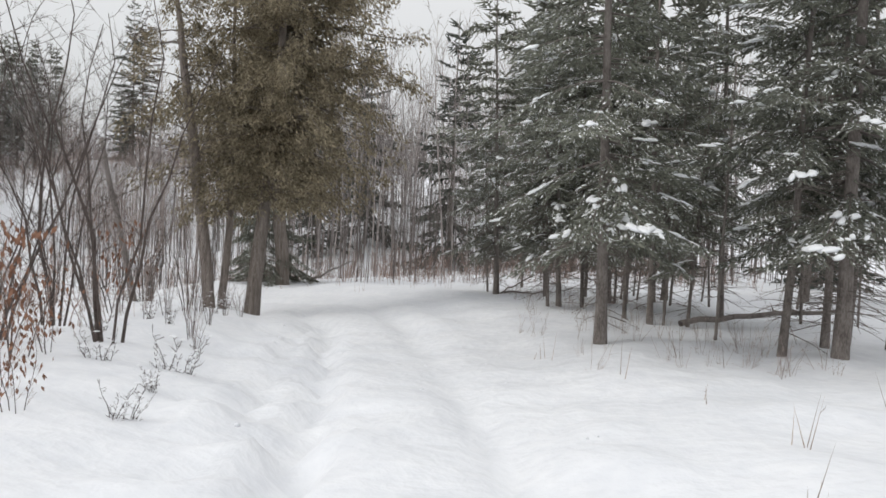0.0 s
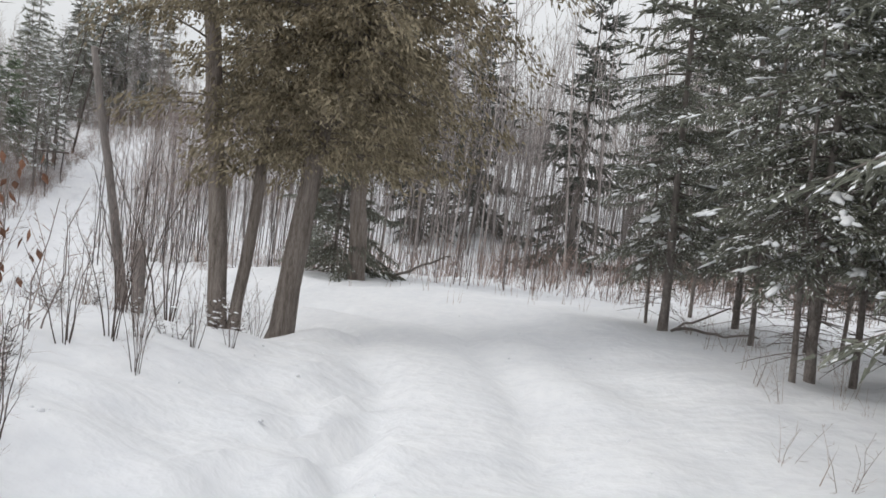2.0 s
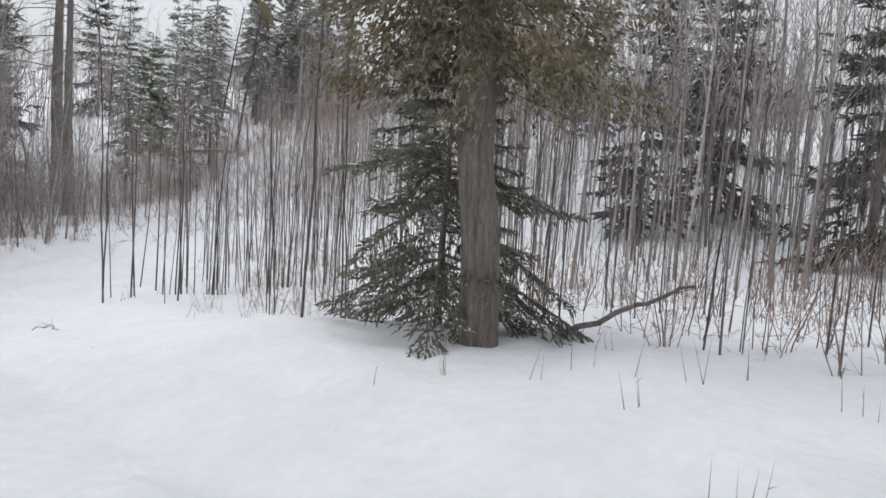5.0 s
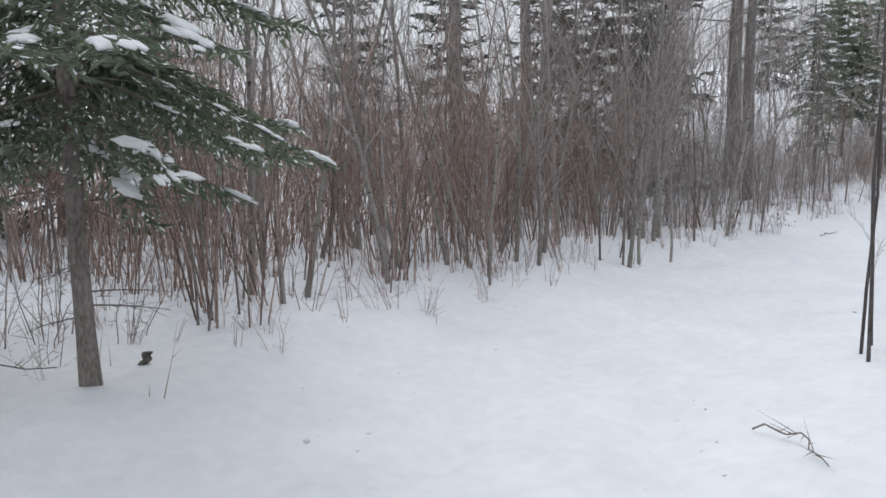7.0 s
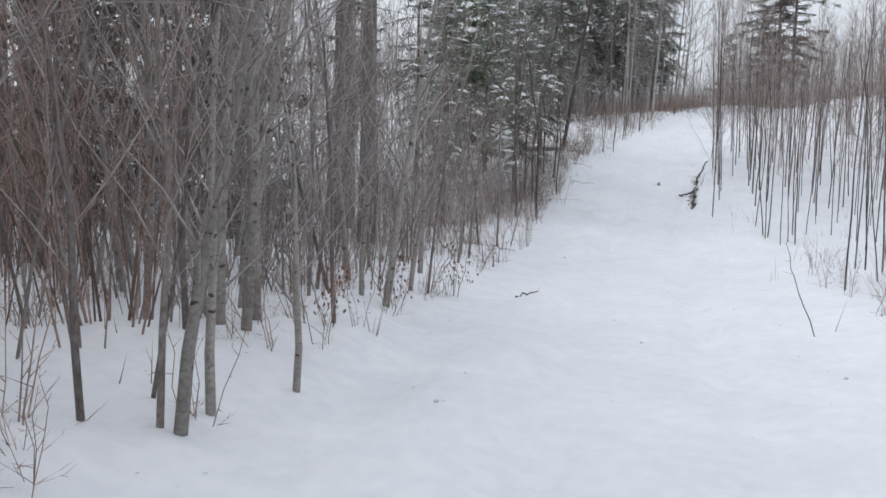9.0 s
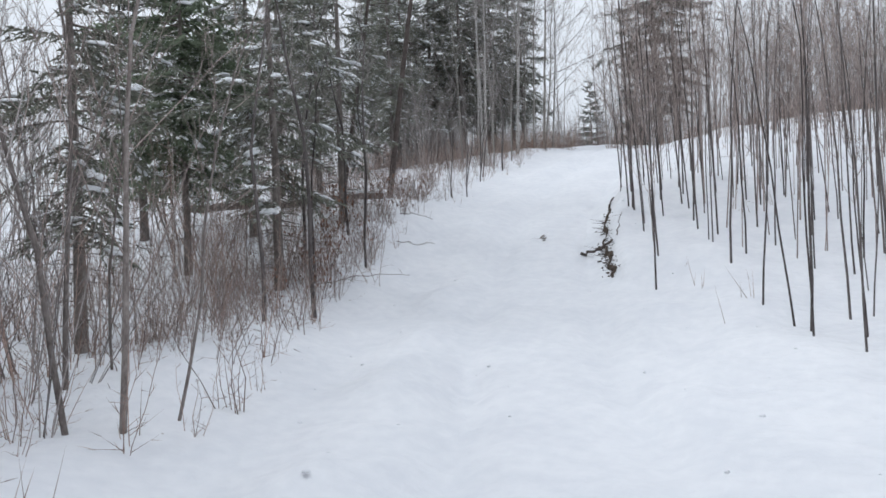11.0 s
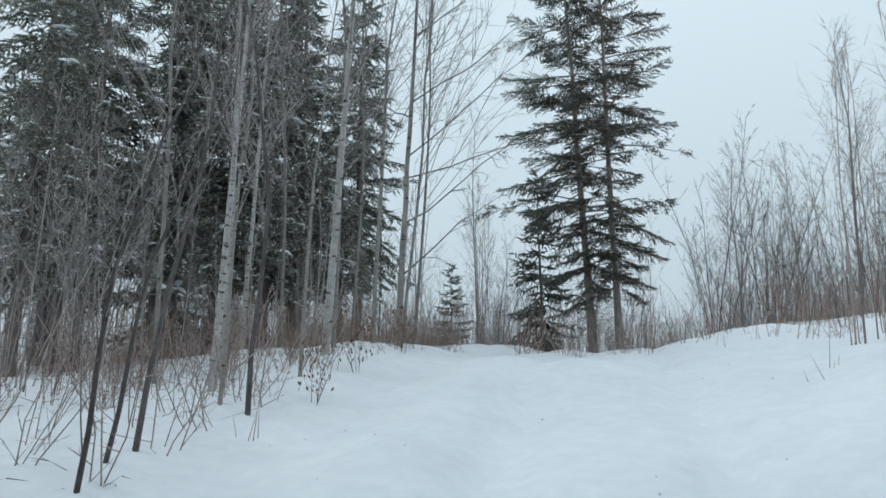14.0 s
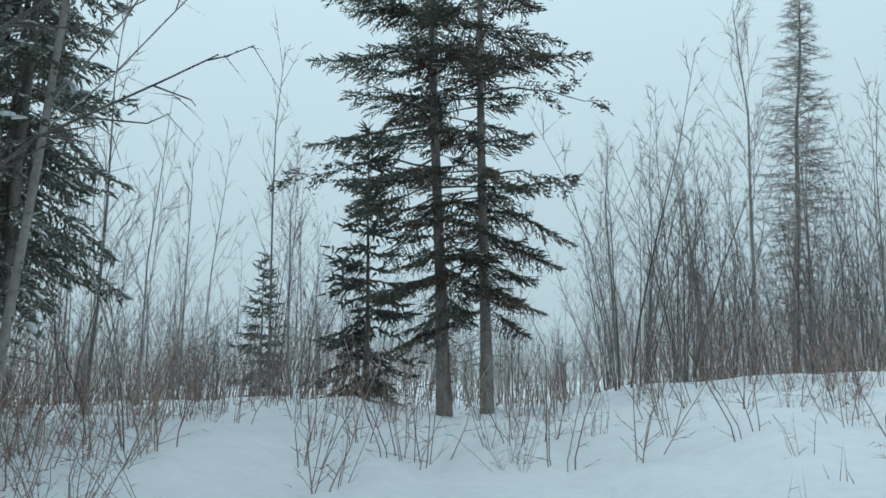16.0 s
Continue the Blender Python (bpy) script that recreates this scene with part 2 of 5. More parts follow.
# ---- mesh helpers ----
def mesh_of(name, v, t, smooth=True):
    """A mesh of triangles from arrays."""
    me = bpy.data.meshes.new(name)
    v, t = np.asarray(v, np.float32), np.asarray(t, np.int32)
    me.vertices.add(len(v))
    me.vertices.foreach_set("co", v.ravel())
    me.loops.add(t.size)
    me.loops.foreach_set("vertex_index", t.ravel())
    me.polygons.add(len(t))
    me.polygons.foreach_set("loop_start", np.arange(0, t.size, 3, dtype=np.int32))
    me.polygons.foreach_set("use_smooth", np.full(len(t), smooth))
    me.update(calc_edges=True)
    return me


class Geo:
    """Collects tubes, leaf blades and lumps as triangles."""

    def __init__(self, spiky=False):
        self.v, self.t, self.n, self.blades, self.spiky = [], [], 0, [], spiky

    def put(self, v, t):
        self.v.append(np.asarray(v, float))
        self.t.append(np.asarray(t, int) + self.n)
        self.n += len(v)

    def tube(self, pts, radii, sides=5, rough=0.0, rng=None):
        pts, radii = np.asarray(pts, float), np.asarray(radii, float)
        k = len(pts)
        tan = np.gradient(pts, axis=0)
        tan /= np.linalg.norm(tan, axis=1)[:, None] + 1e-9
        ref = np.array([1.0, 0.0, 0.0]) if abs(tan[0][2]) > 0.7 else np.array([0.0, 0.0, 1.0])
        a = np.cross(tan, ref)
        a /= np.linalg.norm(a, axis=1)[:, None] + 1e-9
        b = np.cross(tan, a)
        ang = np.arange(sides) * 2 * np.pi / sides
        r = radii[:, None] * (1 + (rng.uniform(-rough, rough, (k, sides)) if rough else np.zeros((k, sides))))
        ring = pts[:, None] + r[..., None] * (a[:, None] * np.cos(ang)[None, :, None] + b[:, None] * np.sin(ang)[None, :, None])
        i = np.arange(k - 1)[:, None] * sides
        j, j2 = np.arange(sides)[None], (np.arange(sides)[None] + 1) % sides
        q = np.stack([i + j, i + j2, i + sides + j2, i + sides + j], -1).reshape(-1, 4)
        cap = np.array([[(k - 1) * sides, (k - 1) * sides + s, (k - 1) * sides + s + 1] for s in range(1, sides - 1)]).reshape(-1, 3)
        self.put(ring.reshape(-1, 3), np.concatenate([q[:, [0, 1, 2]], q[:, [0, 2, 3]], cap]))

    def spike(self, p, q, r):
        """A three-sided twig that runs out to a point."""
        p, q = np.asarray(p, float), np.asarray(q, float)
        d = q - p
        a = np.cross(d, (0.31, 0.55, 0.77))
        a /= np.linalg.norm(a) + 1e-9
        b = np.cross(d / (np.linalg.norm(d) + 1e-9), a)
        self.put([p + a * r, p - a * r * 0.5 + b * r * 0.87, p - a * r * 0.5 - b * r * 0.87, q], [(0, 1, 3), (1, 2, 3), (2, 0, 3)])

    def blade(self, p, d, n, length, width):
        self.blades.append((*p, *d, *n, length, width))

    def lump(self, p, rx, ry, rz, yaw, rng, tilt=(0.0, 0.0)):
        """A flattened, uneven heap of snow."""
        k = 6
        ang = np.arange(k) * 2 * np.pi / k + yaw
        rows = [np.array([[0, 0, -0.25 * rz]])]
        for f, h in ((1.0, 0.0), (0.72, 0.62)):
            g = f * rng.uniform(0.75, 1.25, k)
            x, y = rx * g * np.cos(ang - yaw), ry * g * np.sin(ang - yaw)
            rows.append(np.stack([x * math.cos(yaw) - y * math.sin(yaw), x * math.sin(yaw) + y * math.cos(yaw), np.full(k, h * rz) * rng.uniform(0.8, 1.2, k)], 1))
        rows.append(np.array([[0, 0, rz]]))
        v = np.concatenate(rows)
        v[:, 2] += v[:, 0] * tilt[0] + v[:, 1] * tilt[1]
        t = []
        for s in range(k):
            e = (s + 1) % k
            t += [(0, 1 + e, 1 + s), (1 + s, 1 + e, 1 + k + e), (1 + s, 1 + k + e, 1 + k + s), (1 + k + s, 1 + k + e, 1 + 2 * k)]
        self.put(v + np.asarray(p), t)

    def arrays(self):
        if self.blades:
            q = np.array(self.blades)
            p, d, n, ln, wd = q[:, 0:3], q[:, 3:6], q[:, 6:9], q[:, 9:10], q[:, 10:11]
            d = d / (np.linalg.norm(d, axis=1)[:, None] + 1e-9)
            s = np.cross(d, n)
            s /= np.linalg.norm(s, axis=1)[:, None] + 1e-9
            u = np.cross(s, d)
            tip, w = p + d * ln, s * wd * 0.5
            if self.spiky:
                v = np.stack([p - w, p + w, tip], 1).reshape(-1, 3)
                self.put(v, np.arange(len(q))[:, None] * 3 + [0, 1, 2])
            else:
                mid = p + d * ln * 0.45 - u * wd * 0.15
                v = np.stack([p, mid + w, tip, mid - w], 1).reshape(-1, 3)
                k = np.arange(len(q))[:, None] * 4
                self.put(v, np.concatenate([k + [0, 1, 2], k + [0, 2, 3]]))
            self.blades = []
        if not self.v:
            return np.zeros((0, 3)), np.zeros((0, 3), int)
        return np.concatenate(self.v), np.concatenate(self.t)

    def mesh(self, name, material, smooth=True):
        me = mesh_of(name, *self.arrays(), smooth)
        me.materials.append(material)
        return me


def part(name, geo, material, parent, label="", smooth=True, kind=""):
    ob = new(name, geo.mesh(name, material, smooth))
    ob.parent = parent
    return tagged(ob, label, kind=kind)


def stuff(name, geo, material, label, category):
    return tagged(new(name, geo.mesh(name, material)), label, category, kind="stuff")


def scatter(geo, kinds, places, rng, low=0.8, high=1.25, lean=0.08, drift=0.0):
    """Sets copies of the sapling shapes at the places into one geometry."""
    for x, y in places:
        v, t = kinds[rng.randint(len(kinds))]
        a, s = rng.uniform(0, 2 * np.pi), rng.uniform(low, high)
        c, n = math.cos(a), math.sin(a)
        w = v * s
        w = np.stack([w[:, 0] * c - w[:, 1] * n, w[:, 0] * n + w[:, 1] * c, w[:, 2]], 1)
        w[:, 0] += w[:, 2] * rng.normal(drift, lean)
        w[:, 1] += w[:, 2] * rng.normal(0, lean)
        geo.put(w + (x, y, on(x, y, -0.05)), t)


def field(count, x0, x1, y0, y1, keep, seed):
    """Random places inside a box for which keep(x, y, side) holds."""
    rng = np.random.RandomState(seed)
    px, py = rng.uniform(x0, x1, count), rng.uniform(y0, y1, count)
    _, side = lane(px, py)
    ok = keep(px, py, side)
    return list(zip(px[ok], py[ok]))


# ---- snow-covered ground, one sheet to the horizon ----
def snow_ground():
    def axis(a, b, step):
        inner = np.arange(a, b + 1e-6, step)
        grow = np.cumsum(0.5 * 1.22 ** np.arange(34))
        return np.concatenate([a - grow[::-1], inner, b + grow])

    xs, ys = axis(-44, 8, 0.22), axis(-1, 78, 0.25)
    # Finer rows over the churned start and the cut bank.
    ys = np.unique(np.concatenate([ys, np.arange(2.0, 17.0, 0.125), np.arange(49.0, 57.0, 0.125)]))
    xs = np.unique(np.concatenate([xs, np.arange(-32.0, -29.0, 0.11)]))
    gx, gy = np.meshgrid(xs, ys, indexing="ij")
    z = surface(gx.ravel(), gy.ravel())
    far = np.clip((np.hypot(gx.ravel() + 15, gy.ravel() - 40) - 70) / 300, 0, 1)
    z += 28 * far * far * (3 - 2 * far) * (1 + 0.5 * lattice(gx.ravel(), gy.ravel(), 160, 12))
    v = np.stack([gx.ravel(), gy.ravel(), z], 1)
    n, m = len(xs), len(ys)
    i = (np.arange(n - 1)[:, None] * m + np.arange(m - 1)[None]).ravel()
    t = np.concatenate([np.stack([i, i + m, i + m + 1], 1), np.stack([i, i + m + 1, i + 1], 1)])
    me = mesh_of("ground", v, t)
    me.materials.append(SNOW)
    return tagged(new("ground", me), "white snow-covered forest ground with packed wheel tracks", "snow", kind="structure")


snow_ground()


# ---- conifers ----
def limb(base, yaw, rise, length, droop, lift, k=5):
    """A curved limb that sags and turns up again at its tip."""
    t = np.linspace(0, 1, k)
    out = length * t * math.cos(rise)
    up = length * (math.sin(rise) * t - droop * t * t + lift * t ** 4)
    return np.stack([base[0] + out * math.cos(yaw), base[1] + out * math.sin(yaw), base[2] + up], 1)


def along(pts, t):
    f = t * (len(pts) - 1)
    i = min(int(f), len(pts) - 2)
    return pts[i] + (pts[i + 1] - pts[i]) * (f - i)


def needled(g, p, d, length, width, rng):
    """A twig thick with needles: two crossed blades."""
    n = rng.normal(0, 1, 3)
    n = np.cross(d, n)
    n /= np.linalg.norm(n) + 1e-9
    g.blade(p, d, n, length, width)
    g.blade(p, d, np.cross(d, n), length, width)


def spruce_parts(seed, height, radius, crown_from, spread, step=0.36, fine=0.09, snow=0.5, dead=18, twig=0.17, sag=0.25, open_top=0.0, gaps=0.0, full=8.0, frost=0.2, clump=1.0, ragged=0.0, taper=0.75, profile=None, whorl=4, boughs=()):
    """Trunk, dead lower twigs, crown and clinging snow of a spruce. full: height above which the crown is drawn more coarsely."""
    rng = np.random.RandomState(seed)
    trunk, bare, crown, wood, white = Geo(), Geo(), Geo(True), Geo(), Geo()
    k = 12
    zs = np.linspace(-0.35, height, k)
    sway = np.cumsum(rng.normal(0, 0.012 * height / 10, (k, 2)), axis=0)
    sway -= sway[1]
    axis = np.column_stack([sway, zs])
    rad = radius * (1 - 0.93 * np.clip(zs / height, 0, 1) ** 0.9)
    rad[0] *= 1.25
    trunk.tube(axis, np.maximum(rad, 0.008), 9, 0.08, rng)

    def centre(z):
        return np.array([np.interp(z, zs, axis[:, 0]), np.interp(z, zs, axis[:, 1]), z])

    for _ in range(dead):
        z = rng.uniform(0.35, max(crown_from + 0.8, 1.0))
        yaw, ln = rng.uniform(0, 6.28), rng.uniform(0.35, 1.35) * (0.6 + 0.4 * z / (crown_from + 0.8))
        pts = limb(centre(z), yaw, rng.uniform(-0.35, 0.15), ln, rng.uniform(0, 0.25), 0.0, 4)
        bare.tube(pts, np.linspace(0.009, 0.003, 4), 3)
        for _ in range(rng.randint(3, 8)):
            p = along(pts, rng.uniform(0.25, 1))
            a = yaw + rng.choice((-1, 1)) * rng.uniform(0.5, 1.2)
            bare.spike(p, p + rng.uniform(0.1, 0.35) * np.array([math.cos(a), math.sin(a), rng.uniform(-0.5, 0.1)]), 0.0035)
    z = crown_from
    while z < height * 0.985:
        f = (z - crown_from) / (height - crown_from)
        coarse = 1.0 if z < full else 2.4
        for _ in range(rng.randint(whorl, whorl + 3) if f < 0.85 else 3):
            if rng.rand() < gaps:
                continue
            girth = np.interp(f, *profile) if profile else (min(1.0, 0.55 + 2.2 * f) if crown_from > 0.8 else 1.0) * (1 - f) ** taper
            ln = spread * girth * rng.uniform(0.7 - ragged, 1.18 + 0.4 * ragged) + 0.12
            yaw = rng.uniform(0, 6.28)
            rise = -0.22 + 0.75 * f + rng.uniform(-0.12, 0.12)
            pts = limb(centre(z + rng.uniform(-0.12, 0.12)), yaw, rise, ln, sag * rng.uniform(0.6, 1.3), 0.16 * rng.uniform(0.5, 1.4), 6)
            wood.tube(pts, np.linspace(0.011 * ln + 0.003, 0.003, 6), 3)
            t = 0.18 + 0.25 * open_top
            gap = fine * coarse / max(ln, 0.2)
            while t < 1.0:
                p = along(pts, t)
                d0 = along(pts, min(t + 0.05, 1.0)) - along(pts, max(t - 0.05, 0))
                d0 /= np.linalg.norm(d0) + 1e-9
                reach = (0.1 + 0.42 * ln * (1 - t) ** 0.8) * rng.uniform(0.6, 1.15)
                for sgn in (-1, 1):
                    a = sgn * rng.uniform(0.6, 1.05)
                    d = np.array([d0[0] * math.cos(a) - d0[1] * math.sin(a), d0[0] * math.sin(a) + d0[1] * math.cos(a), d0[2] - rng.uniform(0.05, 0.4)])
                    d /= np.linalg.norm(d)
                    s = 0.0
                    while s < reach:
                        tw = twig * rng.uniform(0.7, 1.3) * coarse
                        q = p + d * s
                        e = d + rng.normal(0, 0.38, 3)
                        needled(crown, q, e / np.linalg.norm(e), tw, 0.27 * tw, rng)
                        if rng.rand() < frost and z < full + 1.5:
                            white.blade(q + d * rng.uniform(0, 0.4) * tw + (0, 0, 0.01 + 0.03 * tw), e, (rng.normal(0, 0.3), rng.normal(0, 0.3), 1), min(tw, 0.2) * rng.uniform(0.3, 0.75), min(tw, 0.2) * rng.uniform(0.12, 0.26))
                        s += tw * 0.62
                t += gap * rng.uniform(0.8, 1.2)
            needled(crown, pts[-1], pts[-1] - pts[-2], twig * 1.1, 0.26 * twig, rng)
            if rng.rand() < snow * (1.0 if z < full + 1.5 else 0.4):
                for _ in range(max(1, int(ln * 2.2 * rng.uniform(0.3, 1.0)))):
                    t0, big = rng.uniform(0.35, 1.0), clump * rng.uniform(0.7, 1.5)
                    slope = float(np.clip((pts[-1, 2] - pts[2, 2]) / (0.6 * ln + 1e-6), -0.55, 0.4))
                    for _ in range(rng.randint(2, 6)):
                        t = min(1.0, t0 + rng.normal(0, 0.06) / max(ln, 0.5))
                        p = along(pts, t)
                        off = rng.normal(0, 0.07)
                        p = p + np.array([-math.sin(yaw) * off, math.cos(yaw) * off, 0.01 - abs(off) * 0.3])
                        s = rng.uniform(0.022, 0.055) * big
                        white.lump(p, s * rng.uniform(1.0, 2.0), s * rng.uniform(0.6, 1.1), s * rng.uniform(0.35, 0.6), yaw + rng.normal(0, 0.5), rng, (slope * math.cos(yaw), slope * math.sin(yaw)))
        z += step * rng.uniform(0.8, 1.2) * (1.0 if z < full else 1.25)
    for z, yaw, ln in boughs:
        pts = limb(centre(z), yaw, 0.3, ln, 0.55, 0.2, 8)
        pts[2:] += np.cumsum(rng.normal(0, 0.05, (6, 3)), axis=0)
        wood.tube(pts, np.linspace(0.026, 0.005, 8), 4)
        for t in np.linspace(0.3, 0.98, 11):
            if rng.rand() < 0.2:
                continue
            p, a = along(pts, t), yaw + rng.choice((-1, 1)) * rng.uniform(0.3, 1.0)
            side = limb(p, a, rng.uniform(-0.25, 0.2), (0.35 + 0.8 * (1 - t)) * rng.uniform(0.6, 1.2), 0.3, 0.1, 5)
            wood.tube(side, np.linspace(0.008, 0.003, 5), 3)
            for _ in range(34):
                q = along(side, rng.uniform(0.1, 1.0)) + rng.normal(0, 0.05, 3)
                d = np.array([math.cos(a), math.sin(a), -0.15]) + rng.normal(0, 0.5, 3)
                needled(crown, q, d / np.linalg.norm(d), twig * rng.uniform(0.7, 1.2), 0.3 * twig, rng)
    return trunk, bare, wood, crown, white


def conifer(name, label, geos, needles=None, bark=None):
    """A tree from its geometries, standing at the origin until it is copied."""
    trunk, bare, wood, crown, white = geos
    top = tagged(new(name), label, "tree")
    part("trunk", trunk, bark or SPRUCE_BARK, top)
    if bare.n:
        part("dead_twigwork", bare, DEAD_TWIG, top, "thin dead lower twigs", kind="stuff")
    c = part("crown", crown, needles or NEEDLES, top, "", False)
    part("limbwork", wood, bark or SPRUCE_BARK, c, kind="stuff")
    if white.n:
        part("snow_cap", white, TREE_SNOW, top, "clumps of white snow on the boughs", kind="stuff")
    return top


def place(ob, x, y, yaw=0.0, size=1.0, lean=(0.0, 0.0), sink=0.04):
    """The pose of a standing thing: lean is the tilt towards +x and +y, in degrees."""
    m = Matrix.Translation((x, y, on(x, y, -sink))) @ Matrix.Rotation(radians(lean[0]), 4, "Y") @ Matrix.Rotation(-radians(lean[1]), 4, "X")
    return m @ Matrix.Rotation(radians(yaw), 4, "Z") @ Matrix.Diagonal((size, size, size, 1))


def plant(ob, spots, group=""):
    """Moves a tree to the first spot and copies it to the others: x, y, yaw, size, lean x, lean y."""
    if group:
        ob["group"] = group
    (x, y, yaw, size, lx, ly), *rest = spots
    for sx, sy, syaw, ssize, slx, sly in rest:
        copy_thing(ob, place(ob, sx, sy, syaw, ssize, (slx, sly)))
    ob.matrix_basis = place(ob, x, y, yaw, size, (lx, ly))


STAND = "spruces of the stand beside the clearing"
big_spruce = conifer("spruce", "tall spruce with bare lower trunk and snow-dusted green boughs", spruce_parts(11, 11.0, 0.1, 1.9, 2.5, 0.33, 0.1, 0.95, 60, twig=0.115, sag=0.36, full=5.6, frost=0.62, gaps=0.12, clump=1.25, ragged=0.25))
plant(big_spruce, [(1.62, 11.5, 0, 0.95, -2, 0), (4.75, 10.8, 130, 1.08, -1, 0), (0.1, 20.9, 60, 0.82, -3, 0), (9.2, 23.5, 90, 1.1, 0, 0)], STAND)
mid_spruce = conifer("spruce", "slender dark spruce with dead lower twigs and light snow", spruce_parts(12, 9.5, 0.066, 1.9, 1.9, 0.35, 0.1, 0.85, 60, twig=0.115, sag=0.36, full=5.6, frost=0.62, gaps=0.12, clump=1.25, ragged=0.25))
plant(mid_spruce, [(3.0, 14.9, 0, 1.0, -2, 0), (4.05, 11.0, 80, 0.95, 1, 0), (5.15, 12.3, 160, 1.05, 0, 0), (1.4, 16.5, 240, 0.9, -3, 0), (2.5, 16.9, 300, 0.95, -3, 0), (1.5, 22.3, 30, 1.0, -3, 0), (4.7, 16.3, 120, 1.1, -2, 1), (6.2, 13.9, 77, 1.0, 1, 0)], STAND)
thin_spruce = conifer("spruce", "young thin spruce with a sparse crown and bare stem", spruce_parts(13, 7.5, 0.043, 1.6, 1.35, 0.36, 0.105, 0.8, 50, twig=0.115, sag=0.36, full=5.4, frost=0.62, gaps=0.12, clump=1.2, ragged=0.25))
plant(thin_spruce, [(2.6, 15.4, 0, 1.0, -2, 0), (3.6, 14.5, 70, 0.8, 2, 0), (1.15, 16.2, 140, 0.9, -3, 0), (1.9, 16.6, 190, 1.0, -2, 0), (2.95, 17.4, 260, 1.0, 0, 0), (-0.15, 21.9, 20, 0.75, -4, 0), (1.3, 19.6, 80, 1.0, -2, 0), (2.4, 20.4, 110, 1.1, 1, 0), (3.8, 18.6, 150, 1.1, -2, 0), (0.9, 24.4, 222, 1.0, -1, 0), (4.5, 21.0, 35, 1.1, 2, 0)], STAND)

low_spruce = conifer("young_spruce", "dense young spruce with boughs down to the snow", spruce_parts(21, 5.6, 0.06, 0.25, 2.3, 0.22, 0.08, 0.2, 8, twig=0.125, sag=0.4, full=4.6, frost=0.1, clump=0.6, gaps=0.12, ragged=0.25))
plant(low_spruce, [(-7.95, 26.35, 0, 0.85, 0, 0)])
roadside = conifer("spruce", "roadside spruce with heavy snow on its drooping boughs", spruce_parts(31, 8.5, 0.085, 2.1, 2.3, 0.2, 0.06, 1.0, 26, twig=0.105, sag=0.36, full=4.6, frost=0.4, clump=1.45, ragged=0.15, whorl=4), FRESH_NEEDLES)
plant(roadside, [(-16.5, 20.62, 40, 1.0, -1, 0), (-17.9, 18.3, 200, 1.0, 0, 0), (-36.3, 46.4, 130, 0.9, 0, 0)])

SLOPE = "spruces along the climbing track"
slope_spruce = conifer("spruce", "snow-flecked conical spruce on the slope", spruce_parts(41, 8.2, 0.085, 1.5, 1.6, 0.34, 0.1, 1.0, 46, twig=0.125, sag=0.4, full=7, frost=0.4, gaps=0.2, clump=1.7, ragged=0.3))
plant(slope_spruce, [(-33.9, 46.3, 0, 1.0, 0, 0), (-33.5, 42.6, 70, 0.95, 0, 0), (-35.6, 49.9, 160, 1.05, 0, 0), (-38.8, 52.7, 240, 1.05, 0, 0), (-37.6, 49.2, 300, 1.15, 0, 0), (-40.5, 48.5, 20, 1.2, 0, 0), (-41.5, 54.0, 100, 1.25, 0, 0)], SLOPE)

CREST = "tall spruces behind the crest"
crest_spruce = conifer("spruce", "tall dark spruce with ragged snow-flecked crown", spruce_parts(51, 11.5, 0.13, 2.0, 1.75, 0.34, 0.11, 0.9, 44, twig=0.15, sag=0.42, full=8.6, frost=0.75, gaps=0.12, clump=1.5, ragged=0.25))
plant(crest_spruce, [(-42.7, 69.2, 0, 1.0, 0, 0), (-43.0, 66.9, 75, 0.98, 0, 0), (-44.0, 65.9, 150, 1.0, 0, 0), (-45.4, 64.8, 220, 0.95, 0, 0), (-44.2, 71.2, 300, 1.05, 0, 0), (-47.2, 66.0, 30, 1.0, 0, 0), (-43.9, 73.3, 111, 1.0, 0, 0), (-45.0, 69.0, 185, 1.1, 0, 0), (-49.5, 64.0, 265, 1.1, 0, 0), (-42.5, 71.8, 140, 1.0, 0, 0), (-43.7, 62.5, 11, 0.90, 0, 0), (-44.5, 64.5, 48, 0.95, 0, 0), (-44.0, 66.4, 122, 1.05, 0, 0), (-43.1, 68.4, 196, 0.95, 0, 0), (-47.9, 66.8, 233, 1.00, 0, 0)], CREST)

OPEN_CROWN = ([0, 0.1, 0.22, 0.45, 0.7, 1], [0.5, 0.75, 1, 0.95, 0.75, 0.1])
pair = conifer("white_spruce", "tall open spruce with sparse layered dark boughs", spruce_parts(61, 17.0, 0.14, 1.6, 2.0, 0.33, 0.062, 0.1, 40, twig=0.115, sag=0.28, open_top=0.6, gaps=0.18, full=12, frost=0.04, ragged=0.55, profile=OPEN_CROWN, boughs=((4.9, 3.2, 3.3),)), DARK_NEEDLES)
plant(pair, [(-37.25, 77.05, 0, 1.0, -1, 0)])
partner = conifer("white_spruce", "open spruce with sparse rusty-brown twigs", spruce_parts(62, 16.5, 0.12, 2.0, 1.8, 0.33, 0.062, 0.1, 40, twig=0.115, sag=0.26, open_top=0.6, gaps=0.2, full=12, frost=0.04, ragged=0.55, profile=OPEN_CROWN, boughs=((4.6, 0.1, 2.1), (6.4, -0.1, 2.5))), RUSTY_NEEDLES)
plant(partner, [(-36.45, 76.95, 0, 1.0, 1, 0), (-30.4, 31.6, 120, 0.62, 0, 0), (-32.6, 33.2, 40, 0.6, 0, 0)])

